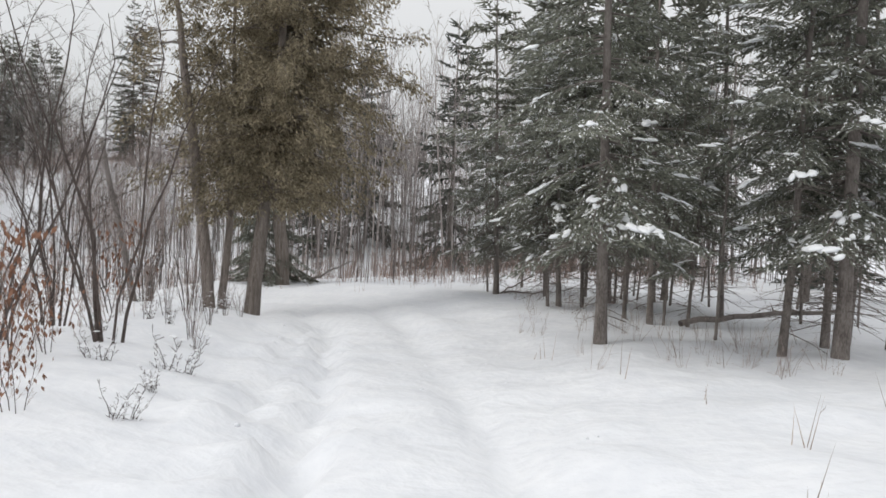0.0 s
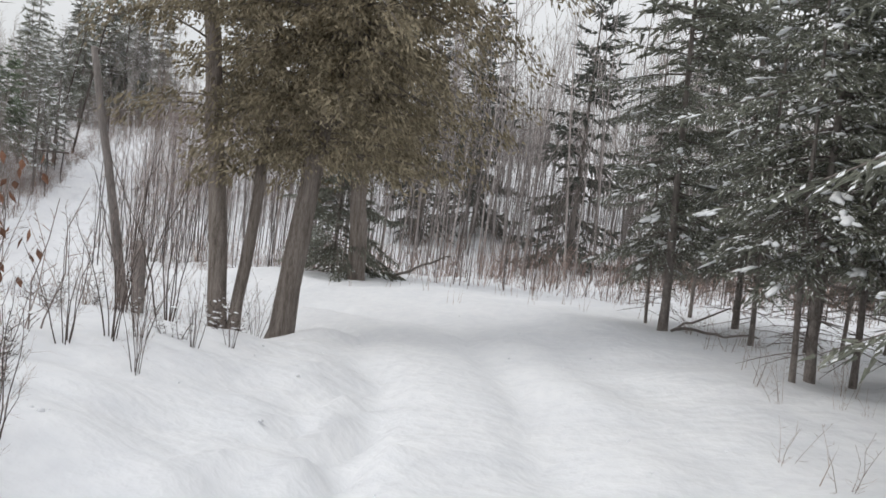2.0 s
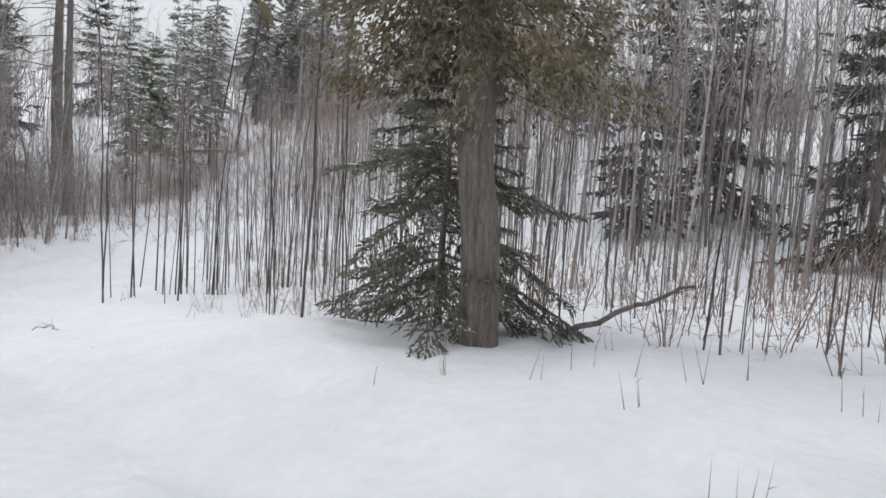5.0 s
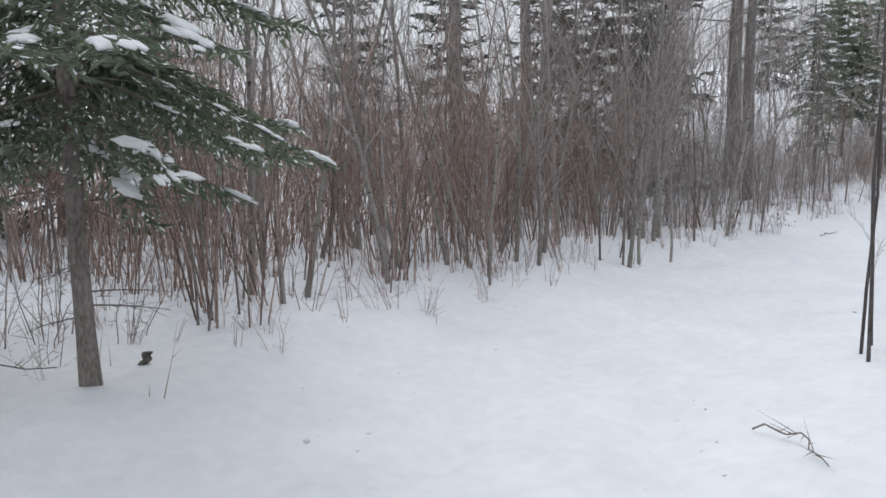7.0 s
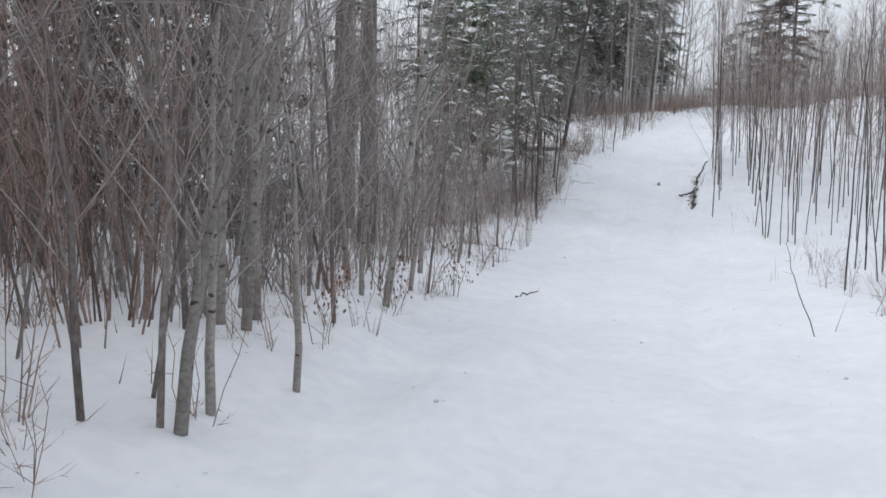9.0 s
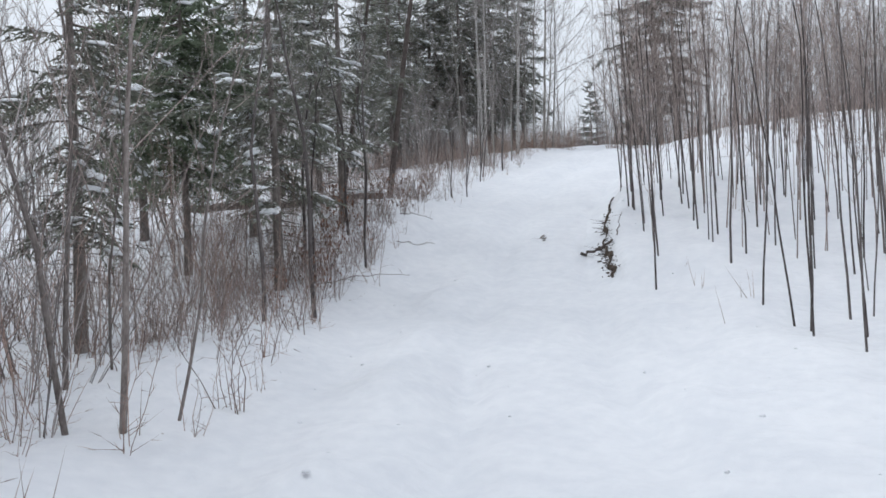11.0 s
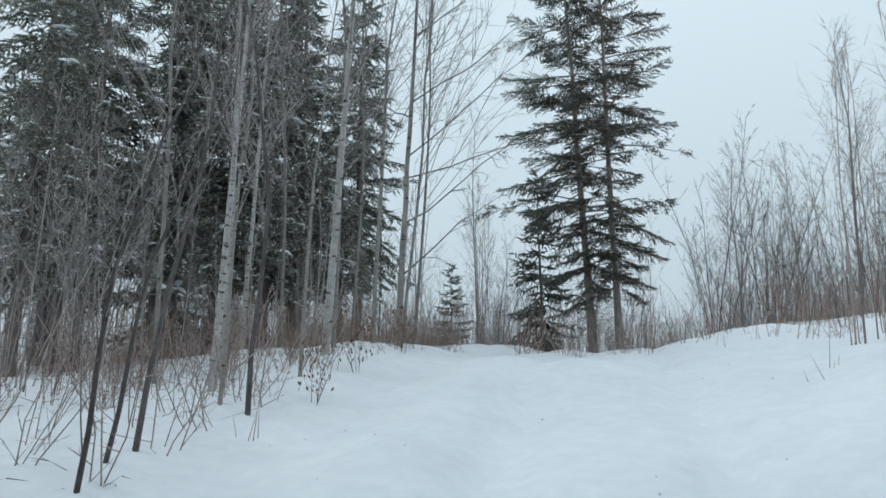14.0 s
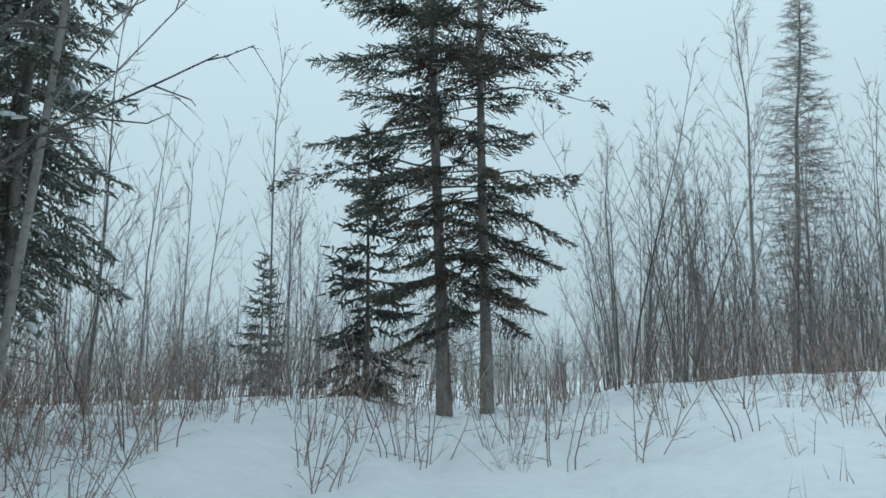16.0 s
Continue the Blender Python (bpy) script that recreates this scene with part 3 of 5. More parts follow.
FAR = "conifers of the far woods"
far_spruce = conifer("fir", "distant dark fir standing among bare saplings", spruce_parts(71, 9.5, 0.1, 0.8, 1.7, 0.46, 0.24, 0.2, 0, twig=0.36, full=12, frost=0.15), FAR_NEEDLES)
plant(far_spruce, [(-52.2, 104.0, 0, 1.0, 0, 0), (-39.6, 80.2, 40, 0.75, 0, 0), (-39.0, 30.5, 10, 1.15, 0, 0), (-38.2, 37.2, 60, 1.3, 0, 0), (-36.3, 37.9, 120, 1.25, 0, 0), (-40.5, 35.0, 200, 1.2, 0, 0), (-43.0, 41.0, 222, 1.2, 0, 0),
                   (-3.0, 50.0, 20, 1.7, 0, 0), (2.5, 52.0, 10, 1.7, 0, 0), (-9.5, 56.0, 170, 1.6, 0, 0), (4.0, 40.0, 300, 1.3, 0, 0), (-12.0, 52.0, 80, 1.4, 0, 0), (8.0, 36.0, 15, 1.3, 0, 0), (12.0, 30.0, 80, 1.3, 0, 0), (13.0, 22.0, 190, 1.3, 0, 0),
                   (-20.0, 70.0, 55, 1.2, 0, 0), (-12.0, 66.0, 150, 1.3, 0, 0), (-58.0, 60.0, 33, 1.3, 0, 0), (-56.0, 50.0, 133, 1.3, 0, 0), (-30.0, 15.0, 77, 1.2, 0, 0), (-38.0, 20.0, 99, 1.3, 0, 0), (-46.0, 28.0, 10, 1.4, 0, 0),
                   (-57.0, 84.0, 10, 1.0, 0, 0), (-51.0, 74.0, 44, 1.2, 0, 0), (-24.0, 2.0, 12, 1.2, 0, 0), (-30.0, 8.0, 200, 1.2, 0, 0), (-26.5, 15.6, 140, 0.85, 0, 0), (-29.5, 18.2, 260, 0.95, 0, 0), (-27.8, 12.4, 20, 1.0, 0, 0), (-24.4, 13.2, 320, 0.75, 0, 0), (-33.0, 15.0, 90, 1.1, 0, 0)], FAR)


def larch_parts(seed, height):
    rng = np.random.RandomState(seed)
    trunk, twigs = Geo(), Geo()
    zs = np.linspace(-0.3, height, 12)
    trunk.tube(np.column_stack([rng.normal(0, 0.05, 12), rng.normal(0, 0.05, 12), zs]), 0.2 * (1 - 0.95 * np.clip(zs / height, 0, 1)) + 0.01, 8)
    z = 4.0
    while z < height * 0.98:
        f = (z - 4) / (height - 4)
        for _ in range(7):
            yaw, ln = rng.uniform(0, 6.28), (0.5 + 2.9 * min(1, 3.5 * f) * (1 - f) ** 0.8) * rng.uniform(0.6, 1.1)
            pts = limb((0, 0, z), yaw, 0.15 + rng.uniform(-0.2, 0.2), ln, 0.25, 0.12, 5)
            twigs.tube(pts, np.linspace(0.018, 0.004, 5), 3)
            for _ in range(int(22 * ln)):
                p = along(pts, rng.uniform(0.15, 1))
                a = yaw + rng.choice((-1, 1)) * rng.uniform(0.4, 1.3)
                twigs.spike(p, p + rng.uniform(0.15, 0.55) * np.array([math.cos(a), math.sin(a), rng.uniform(-0.5, 0.3)]), 0.0105)
        z += 0.3
    return trunk, twigs


def bare_tree(name, label, trunk, twigs, bark, twig):
    top = tagged(new(name), label, "tree")
    for one in trunk if isinstance(trunk, list) else [trunk]:
        part("stem" if isinstance(trunk, list) else "trunk", one, bark, top)
    part("branchwork", twigs, twig, top, kind="stuff")
    return top


larch = bare_tree("larch", "tall leafless larch with fine grey twigs in layers", *larch_parts(81, 24.0), SPRUCE_BARK, GREY_TWIG)
plant(larch, [(-23.9, 104.6, 0, 1.0, 7, 0)])


# ---- cedars ----
def cedar_parts(seed, stems, crown_low, crown_high, spread, count, east=0.0):
    """Stems as (points, radii); a crown of drooping flat sprays round them."""
    rng = np.random.RandomState(seed)
    trunk, wood, crown = Geo(), Geo(), Geo()
    for pts, radii in stems:
        pts, radii = np.asarray(pts, float), np.asarray(radii, float)
        zz = np.linspace(pts[0, 2], pts[-1, 2], 16)
        fine = np.column_stack([np.interp(zz, pts[:, 2], pts[:, 0]), np.interp(zz, pts[:, 2], pts[:, 1]), zz])
        fine[1:-1, :2] += rng.normal(0, 0.012, (14, 2))
        trunk.tube(fine, np.interp(zz, pts[:, 2], radii), 12, 0.09, rng)
    for _ in range(count):
        pts, _ = stems[rng.randint(len(stems))]
        pts = np.asarray(pts, float)
        f = rng.uniform(0, 1) ** 0.9
        z = crown_low + (crown_high - crown_low) * f
        base = np.array([np.interp(z, pts[:, 2], pts[:, 0]), np.interp(z, pts[:, 2], pts[:, 1]), z])
        ln = spread * (1 - 0.6 * f ** 4) * min(1.0, 0.62 + 1.5 * f) * rng.uniform(0.35, 1.2)
        yaw = rng.uniform(0, 6.28)
        ln *= 1 + east * math.cos(yaw)
        arm = limb(base, yaw, rng.uniform(-0.1, 0.5), ln * rng.choice((0.8, 1.0, 1.25)), rng.uniform(0.25, 0.7), 0.12, 6)
        wood.tube(arm, np.linspace(0.012 * ln + 0.004, 0.004, 6), 3)
        for _ in range(int(11 * ln) + 3):
            t = rng.uniform(0.25, 1.0) ** 0.7
            p = along(arm, t) + rng.normal(0, 0.1, 3)
            if p[2] < crown_low - 0.55:
                continue
            a = yaw + rng.normal(0, 0.9)
            n = np.array([math.cos(a + 1.57), math.sin(a + 1.57), rng.normal(0, 0.6)])
            for k in range(rng.randint(9, 14)):
                b = a + rng.normal(0, 0.6)
                d = np.array([math.cos(b), math.sin(b), rng.uniform(-2.2, -0.1)])
                crown.blade(p + rng.normal(0, 0.075, 3), d, n, rng.uniform(0.05, 0.14), rng.uniform(0.022, 0.045))
    return trunk, wood, crown


def cedar(name, label, geos):
    trunk, wood, crown = geos
    top = tagged(new(name), label, "tree")
    part("trunk", trunk, CEDAR_BARK, top)
    c = part("crown", crown, CEDAR_LEAF, top, "drooping olive-brown scale foliage", False)
    part("limbwork", wood, CEDAR_BARK, c, kind="stuff")
    return top


forked = cedar("cedar", "old cedar forked at its foot with grey fibrous bark", cedar_parts(91, [
    ([(0, 0, -0.5), (-0.06, 0, 0.15), (-0.3, 0.05, 2.5), (-0.62, 0.1, 5), (-1.1, 0.2, 9)], [0.17, 0.14, 0.125, 0.11, 0.03]),
    ([(0.08, 0.05, -0.4), (0.12, 0.06, 0.2), (0.18, 0.2, 1.2), (0.3, 0.4, 3.2), (0.3, 0.6, 8)], [0.12, 0.095, 0.09, 0.08, 0.03])], 2.7, 8.9, 1.5, 120))
plant(forked, [(-6.48, 17.68, 0, 1.0, -2, 0)])
leaning = cedar("cedar", "thick leaning cedar trunk under a dense brownish crown", cedar_parts(92, [
    ([(-0.12, 0, -0.5), (-0.02, 0, 0.1), (0.05, 0, 0.6), (0.16, 0.1, 2.6), (0.36, 0.2, 5), (0.5, 0.4, 9.8)], [0.3, 0.21, 0.175, 0.155, 0.13, 0.03])], 2.75, 9.7, 2.2, 400, 0.2))
plant(leaning, [(-5.72, 18.1, 0, 1.0, 0, 0)])
lone = cedar("cedar", "straight grey cedar trunk with foliage high above", cedar_parts(93, [
    ([(0, 0, -0.5), (0, 0, 0.15), (-0.03, 0, 2.5), (-0.1, 0, 5), (-0.2, 0, 9)], [0.3, 0.235, 0.21, 0.17, 0.03])], 2.9, 8.9, 2.3, 210))
plant(lone, [(-7.14, 25.85, 0, 1.0, -4, 0)])


# ---- leafless trees and saplings ----
def shoot(g, tw, p, d, length, radius, rng, depth, kids, spreadang, sides=4, up=0.15):
    """A stem or branch that wanders, thins and forks."""
    k = 5 if depth else 4
    pts, q, e = [np.array(p, float)], np.array(p, float), np.array(d, float)
    for _ in range(k - 1):
        e = e + rng.normal(0, 0.09, 3) + (0, 0, up * 0.25)
        e /= np.linalg.norm(e)
        q = q + e * length / (k - 1)
        pts.append(q)
    g.tube(pts, np.linspace(radius, radius * 0.4, k), sides)
    pts = np.array(pts)
    for _ in range(kids):
        t = rng.uniform(0.3, 1.0)
        b = along(pts, t)
        a = rng.normal(0, 1, 3)
        a -= e * (a @ e)
        a /= np.linalg.norm(a) + 1e-9
        f = e * math.cos(spreadang) + a * math.sin(spreadang)
        f[2] += up
        f /= np.linalg.norm(f)
        ln = length * rng.uniform(0.22, 0.5) * (1.15 - t * 0.6)
        if depth > 0:
            shoot(tw, tw, b, f, ln, radius * 0.42, rng, depth - 1, max(2, kids - 2), spreadang, 3, up)
        else:
            tw.spike(b, b + f * ln, max(radius * 0.4, 0.0028))


def sapling_parts(seed, height, radius, clear=0.35, boughs=16, twigs=6, stems=1, angle=0.5, fine=0.0032, rich=False, bend=0.016):
    """Stem geometries and the branchwork of a leafless sapling. rich: curved boughs for those seen from near by."""
    rng = np.random.RandomState(seed)
    trunks, crown = [], Geo()
    for s in range(stems):
        trunk = Geo()
        out = 0.0 if stems == 1 else rng.uniform(0.06, 0.42)
        a = rng.uniform(0, 6.28)
        h = height * rng.uniform(0.65, 1.0) if stems > 1 else height
        r = radius * rng.uniform(0.55, 1.0) if stems > 1 else radius
        k = 8 if rich else 5
        f = np.linspace(0, 1, k)
        wob = np.cumsum(rng.normal(0, bend * h, (k, 2)), axis=0) * f[:, None]
        curve = f ** rng.uniform(0.9, 1.7)
        x = out * 0.4 * math.cos(a) + out * h * curve * math.cos(a) + wob[:, 0]
        y = out * 0.4 * math.sin(a) + out * h * curve * math.sin(a) + wob[:, 1]
        pts = np.column_stack([x, y, -0.2 + (h + 0.2) * f])
        trunk.tube(pts, r * (1 - 0.88 * f) + 0.002, 6 if rich else 3)
        trunks.append(trunk)
        for b in range(boughs):
            t = clear + (1 - clear) * (b + rng.rand()) / boughs
            p = along(pts, min(t, 0.99))
            yaw, lift = rng.uniform(0, 6.28), angle * rng.uniform(0.6, 1.5)
            d = np.array([math.cos(yaw) * math.sin(lift), math.sin(yaw) * math.sin(lift), math.cos(lift)])
            ln = h * (0.08 + 0.26 * (1 - t)) * rng.uniform(0.5, 1.35)
            br = max(r * 0.38 * (1 - t), fine * 1.15)
            if rich:
                arm = limb(p, yaw, 1.57 - lift, ln, rng.uniform(-0.15, 0.1), 0.0, 5) + np.cumsum(rng.normal(0, 0.02 * ln, (5, 3)), axis=0)
                arm[0] = p
                crown.tube(arm, np.linspace(br, fine * 0.7, 5), 3)
            else:
                arm = np.array([p, p + d * ln])
                crown.spike(arm[0], arm[1], br)
            for _ in range(twigs):
                u = rng.uniform(0.15, 1.0)
                q = along(arm, u)
                e = d + rng.normal(0, 0.42, 3)
                w = q + e / np.linalg.norm(e) * ln * rng.uniform(0.22, 0.55)
                crown.spike(q, w, fine)
                if rich:
                    for _ in range(2):
                        m = q + (w - q) * rng.uniform(0.3, 0.9)
                        e2 = (w - q) / (np.linalg.norm(w - q) + 1e-9) + rng.normal(0, 0.5, 3)
                        crown.spike(m, m + e2 * ln * rng.uniform(0.08, 0.2), fine * 0.8)
    return (trunks if stems > 1 else trunks[0]), crown


def joined(parts):
    g = Geo()
    trunk, crown = parts
    for one in (trunk if isinstance(trunk, list) else [trunk]) + [crown]:
        g.put(*one.arrays())
    return g.arrays()


def sprinkle(ob, places, rng, low=0.85, high=1.15, lean=4.0, group=""):
    plant(ob, [(x, y, rng.uniform(0, 360), rng.uniform(low, high), rng.normal(0, lean), rng.normal(0, lean)) for x, y in places], group)


rnd = np.random.RandomState(5)

# Alder clumps beside the start of the track.
alder_a = bare_tree("alder", "leafless alder clump with dark thin curving stems", *sapling_parts(101, 5.8, 0.027, 0.2, 13, 4, 6, 0.8, 0.0036, True, 0.045), ALDER_BARK, ALDER_BARK)
plant(alder_a, [(-4.75, 9.3, 0, 1.0, 0, 0), (-6.3, 10.8, 140, 1.0, 0, 0), (-5.9, 8.7, 250, 0.8, 0, 0), (-7.6, 9.0, 70, 1.0, 0, 0), (-10.4, 12.8, 190, 0.9, 0, 0)], "alders left of the track")
alder_b = bare_tree("alder", "small leafless alder with a few slender stems", *sapling_parts(102, 2.6, 0.014, 0.2, 8, 4, 6, 0.5, 0.0028, True, 0.03), ALDER_BARK, TWIG)
plant(alder_b, [(-6.3, 15.8, 0, 0.9, 0, 0), (-6.05, 17.95, 90, 0.45, 0, 0), (-7.9, 17.2, 200, 0.95, 0, 0), (-8.8, 18.9, 300, 1.2, 0, 0), (-8.6, 14.6, 20, 1.0, 0, 0), (-5.4, 13.4, 66, 0.55, 0, 0), (-11.8, 17.6, 40, 1.2, 0, 0), (-13.4, 15.0, 80, 1.2, 0, 0), (-11.0, 9.6, 99, 1.2, 0, 0), (-4.25, 10.7, 10, 0.42, 0, 0), (-4.8, 12.9, 50, 0.36, 0, 0), (-5.3, 13.7, 111, 0.45, 0, 0), (-4.98, 14.15, 170, 0.36, 0, 0), (-4.06, 10.4, 230, 0.3, 0, 0), (-4.88, 14.75, 290, 0.32, 0, 0), (-5.6, 13.0, 350, 0.5, 0, 0)], "small alders left of the track")

POLE = [joined(sapling_parts(110 + k, 4.8 + 0.35 * k, 0.016 + 0.003 * (k % 3), 0.38, 14, 5, 1, 0.42, 0.0038, bend=0.012)) for k in range(8)]
BRUSH = [joined(sapling_parts(130 + k, 3.2 + 0.22 * k, 0.013, 0.25, 7, 3, 4, 0.65, 0.0042, bend=0.04)) for k in range(7)]
THIN = [joined(sapling_parts(150 + k, 4.2 + 0.4 * k, 0.017, 0.3, 12, 5, 1, 0.45, 0.0036, bend=0.022)) for k in range(7)]
LOW = [joined(sapling_parts(170 + k, 0.9 + 0.12 * k, 0.006, 0.12, 5, 2, 4, 0.95, 0.0034, bend=0.075)) for k in range(6)]
OPEN = [joined(sapling_parts(210 + k, 4.6 + 0.5 * k, 0.024, 0.3, 12, 6, 2, 0.55, 0.0058, bend=0.02)) for k in range(6)]
FARPOLE = [joined(sapling_parts(190 + k, 6.6 + 0.5 * k, 0.035, 0.3, 14, 4, 1, 0.5, 0.009)) for k in range(5)]


# Saplings near the track that can be told apart, each a thing of its own.
def sapling_set(seed, label, height, radius, places, bark, group, clear=0.4, boughs=14, twigs=4, low=0.85, high=1.2, lean=2.0):
    ob = bare_tree("sapling", label, *sapling_parts(seed, height, radius, clear, boughs, twigs, 1, 0.5, 0.003, True, 0.024 if lean > 4 else 0.012), bark, TWIG)
    sprinkle(ob, places, np.random.RandomState(seed), low, high, lean, group)


EDGE = "saplings along the track's edge"
_right = field(900, -30, -14, 27, 56, lambda x, y, s: (s > 3.1) & (s < 6.0) & ((y > 40) | (s > 4.6)), 201)
sapling_set(202, "slim leafless grey sapling on the snowy bank", 4.9, 0.014, _right[0:60:2], POLE_BARK, EDGE)
sapling_set(203, "thin leafless brown sapling rising from the snow", 4.3, 0.0105, _right[1:60:2], POLE_BARK, EDGE)
_left = field(700, -34, -18, 21, 42, lambda x, y, s: (s < -2.6) & (s > -5.5) & ~((x > -18.8) & (y < 22.5)), 204)
sapling_set(205, "leafless grey-brown sapling at the thicket's edge", 5.2, 0.024, _left[0:40:2], STEM_BARK, EDGE, 0.14, 20, 5, lean=6.0)
sapling_set(206, "leaning thin sapling at the thicket's edge", 4.4, 0.014, _left[1:50:2], STEM_BARK, EDGE, 0.12, 18, 5, lean=9.0)
_mid = field(700, -17.5, -8.5, 27.4, 32.5, lambda x, y, s: s > 5.0, 207)
sapling_set(208, "straight thin sapling among snow", 4.1, 0.0105, _mid[:34], POLE_BARK, EDGE, 0.35, 12, 4)
sapling_set(209, "tall thin sapling standing apart", 6.5, 0.017, [(-9.35, 25.4), (-15.8, 27.6), (-16.2, 27.9), (-10.1, 27.3)], POLE_BARK, EDGE, 0.4, 14, 4, 0.9, 1.1, 1.0)

sapling_set(213, "short branching sapling beside the bend", 3.6, 0.013, [(-15.4, 27.9), (-15.9, 28.4), (-16.45, 28.3), (-16.65, 29.6), (-17.5, 29.9), (-15.3, 28.9), (-15.9, 29.6), (-16.9, 30.7), (-17.6, 31.4), (-18.1, 32.4), (-16.1, 30.6), (-14.6, 28.3), (-14.9, 29.5)], POLE_BARK, EDGE, 0.3, 14, 4, 0.8, 1.3, 3.0)

_slope = field(900, -20.5, -14.5, 28.0, 36.0, lambda x, y, s: s > 3.6, 211)
sapling_set(212, "thin grey sapling on the open snowy slope", 4.0, 0.0115, _slope[:70], POLE_BARK, EDGE, 0.3, 12, 4, 0.7, 1.15)


def thicket(name, label, kinds, material, places, seed, low=0.8, high=1.25, lean=0.05, category="brush", drift=0.0):
    g = Geo()
    scatter(g, kinds, places, np.random.RandomState(seed), low, high, lean, drift)
    stuff(name, g, material, label, category)


WEST = lambda x, y, s: (s < -3.0) & ~((x > -18.6) & (y < 23.0)) & ~((x > -20.5) & (y < 21.0))
WEST_SPOTS = field(1800, -36, -18, 20, 41.5, lambda x, y, s: WEST(x, y, s) & (s < -3.3) & (s > -11), 301)[:310]
thicket("west_thicket", "dense reddish-brown leafless brush beside the track", BRUSH, RED_TWIG, [p for p in WEST_SPOTS if p[1] < 30.5], 302, 0.75, 1.35, 0.14)
thicket("grey_thicket", "dense grey-brown leafless brush beside the track", BRUSH, GREY_TWIG, [p for p in WEST_SPOTS if p[1] >= 30.5][:170], 302, 0.55, 1.0, 0.2)
thicket("west_saplings", "crowd of bare saplings behind the brush", THIN, GREY_TWIG, field(2400, -46, -19, 19, 37, WEST, 303)[:220], 304, 0.7, 1.2, 0.12)
EAST = lambda x, y, s: (s > 4.2) & (y > 27.6 - 0.32 * np.clip(x + 8, 0, 8)) & ((y > 37) | (s > 5.2)) & ~((x > 0) & (y < 26))
thicket("east_saplings", "crowd of thin bare saplings on the snowy slope", POLE, STEM_BARK, field(4600, -32, 14, 24, 66, EAST, 305)[:1150], 306, 0.5, 0.9, 0.035)
thicket("east_undergrowth", "reddish-brown low brush under the saplings", LOW, RED_TWIG, field(1600, -14, 9, 24, 36, EAST, 307)[:330], 308, 0.7, 1.5, 0.1)
thicket("crest_brush", "low reddish-brown brush along the ridge", LOW, RED_TWIG, field(2600, -54, -36, 50, 80, lambda x, y, s: (s < -4.2) & (s > -14), 309)[:430], 310, 0.5, 1.25, 0.2)
thicket("slope_brush", "tangled low brush and dry stalks on the bank", LOW, TWIG, field(1100, -40, -30, 42, 62, lambda x, y, s: (s < -2.7) & (s > -8), 311)[:360], 312, 0.35, 1.2, 0.18)
thicket("bank_brush", "tangled bare twigs along the snowy bank", LOW, TWIG, field(900, -36, -30, 43, 54, lambda x, y, s: (s < -2.5) & (s > -4.6), 341)[:170], 342, 0.4, 0.95, 0.25)
thicket("verge_brush", "low twigs at the foot of the saplings", LOW, TWIG, field(900, -24, -8, 24, 42, lambda x, y, s: (s > np.where(y < 33, 4.4, 2.8)) & (s < 7), 343)[:170], 344, 0.3, 0.8, 0.2)
thicket("ridge_saplings", "bare saplings on the ridge", OPEN, GREY_TWIG, field(1500, -62, -38, 44, 84, lambda x, y, s: s < -7.5, 313)[:200], 314, 0.9, 1.4, 0.05)
thicket("plateau_saplings", "open stand of bare grey saplings beyond the crest", OPEN, DARK_TWIG, field(2600, -64, -8, 80, 106, lambda x, y, s: y > 79, 315)[:460], 316, 0.5, 1.0, 0.05, drift=0.06)
thicket("plateau_brush", "low grey-brown brush on the plateau", BRUSH, DARK_TWIG, field(2600, -54, -12, 74, 88, lambda x, y, s: (y > 78) | ((np.abs(s) > 2.5) & (y > 75)), 317)[:420], 318, 0.35, 0.65, 0.14)
thicket("far_saplings", "grey leafless saplings rising from the plateau brush", OPEN, DARK_TWIG, field(1200, -34, -8, 79, 97, lambda x, y, s: s > 2.5, 347)[:240], 348, 0.7, 1.3, 0.05, drift=0.04)
thicket("plateau_thicket", "dense grey-brown brush beyond the snow bank", BRUSH, DARK_TWIG, field(900, -33, -12, 77, 85, lambda x, y, s: s > 3.5, 345)[:150], 346, 0.4, 0.65, 0.14)
thicket("plateau_undergrowth", "reddish low growth around the twin spruces", LOW, RED_TWIG, field(1500, -48, -26, 66, 82, lambda x, y, s: (y > 70) | (np.abs(s) > 3.2), 323)[:360], 324, 0.5, 1.5, 0.14)
thicket("hilltop_saplings", "bare saplings on the slope beside the climb", POLE, TWIG, field(1200, -33, -20, 50, 67, lambda x, y, s: s > 3.4, 319)[:300], 320, 0.5, 0.8, 0.04, drift=0.03)
thicket("shrubs_by_clearing", "sparse leafless shrubs poking through the snow", LOW, TWIG, field(1200, -24, -5.0, 4, 20, lambda x, y, s: s < -3.6, 321)[:190], 322, 0.5, 1.6, 0.1)


thicket("roadside_woods", "dim grey-brown bare woods behind the roadside spruce", THIN, GREY_TWIG, field(1500, -40, -19.5, 6, 21.5, lambda x, y, s: (s < -5) & ((x < -22) | (y < 18.5)), 351)[:170], 352, 0.8, 1.4, 0.06)
thicket("roadside_undergrowth", "low reddish twigs between snow humps", LOW, RED_TWIG, field(900, -30, -18.2, 14, 22.5, lambda x, y, s: (s < -3.6), 353)[:120], 354, 0.4, 1.0, 0.15)


thicket("slope_redbrush", "reddish-brown leafless brush under the slope spruces", BRUSH, RED_TWIG, field(600, -37, -29, 36.5, 47, lambda x, y, s: (s < -3.6) & (s > -9), 357)[:90], 358, 0.4, 0.75, 0.16)


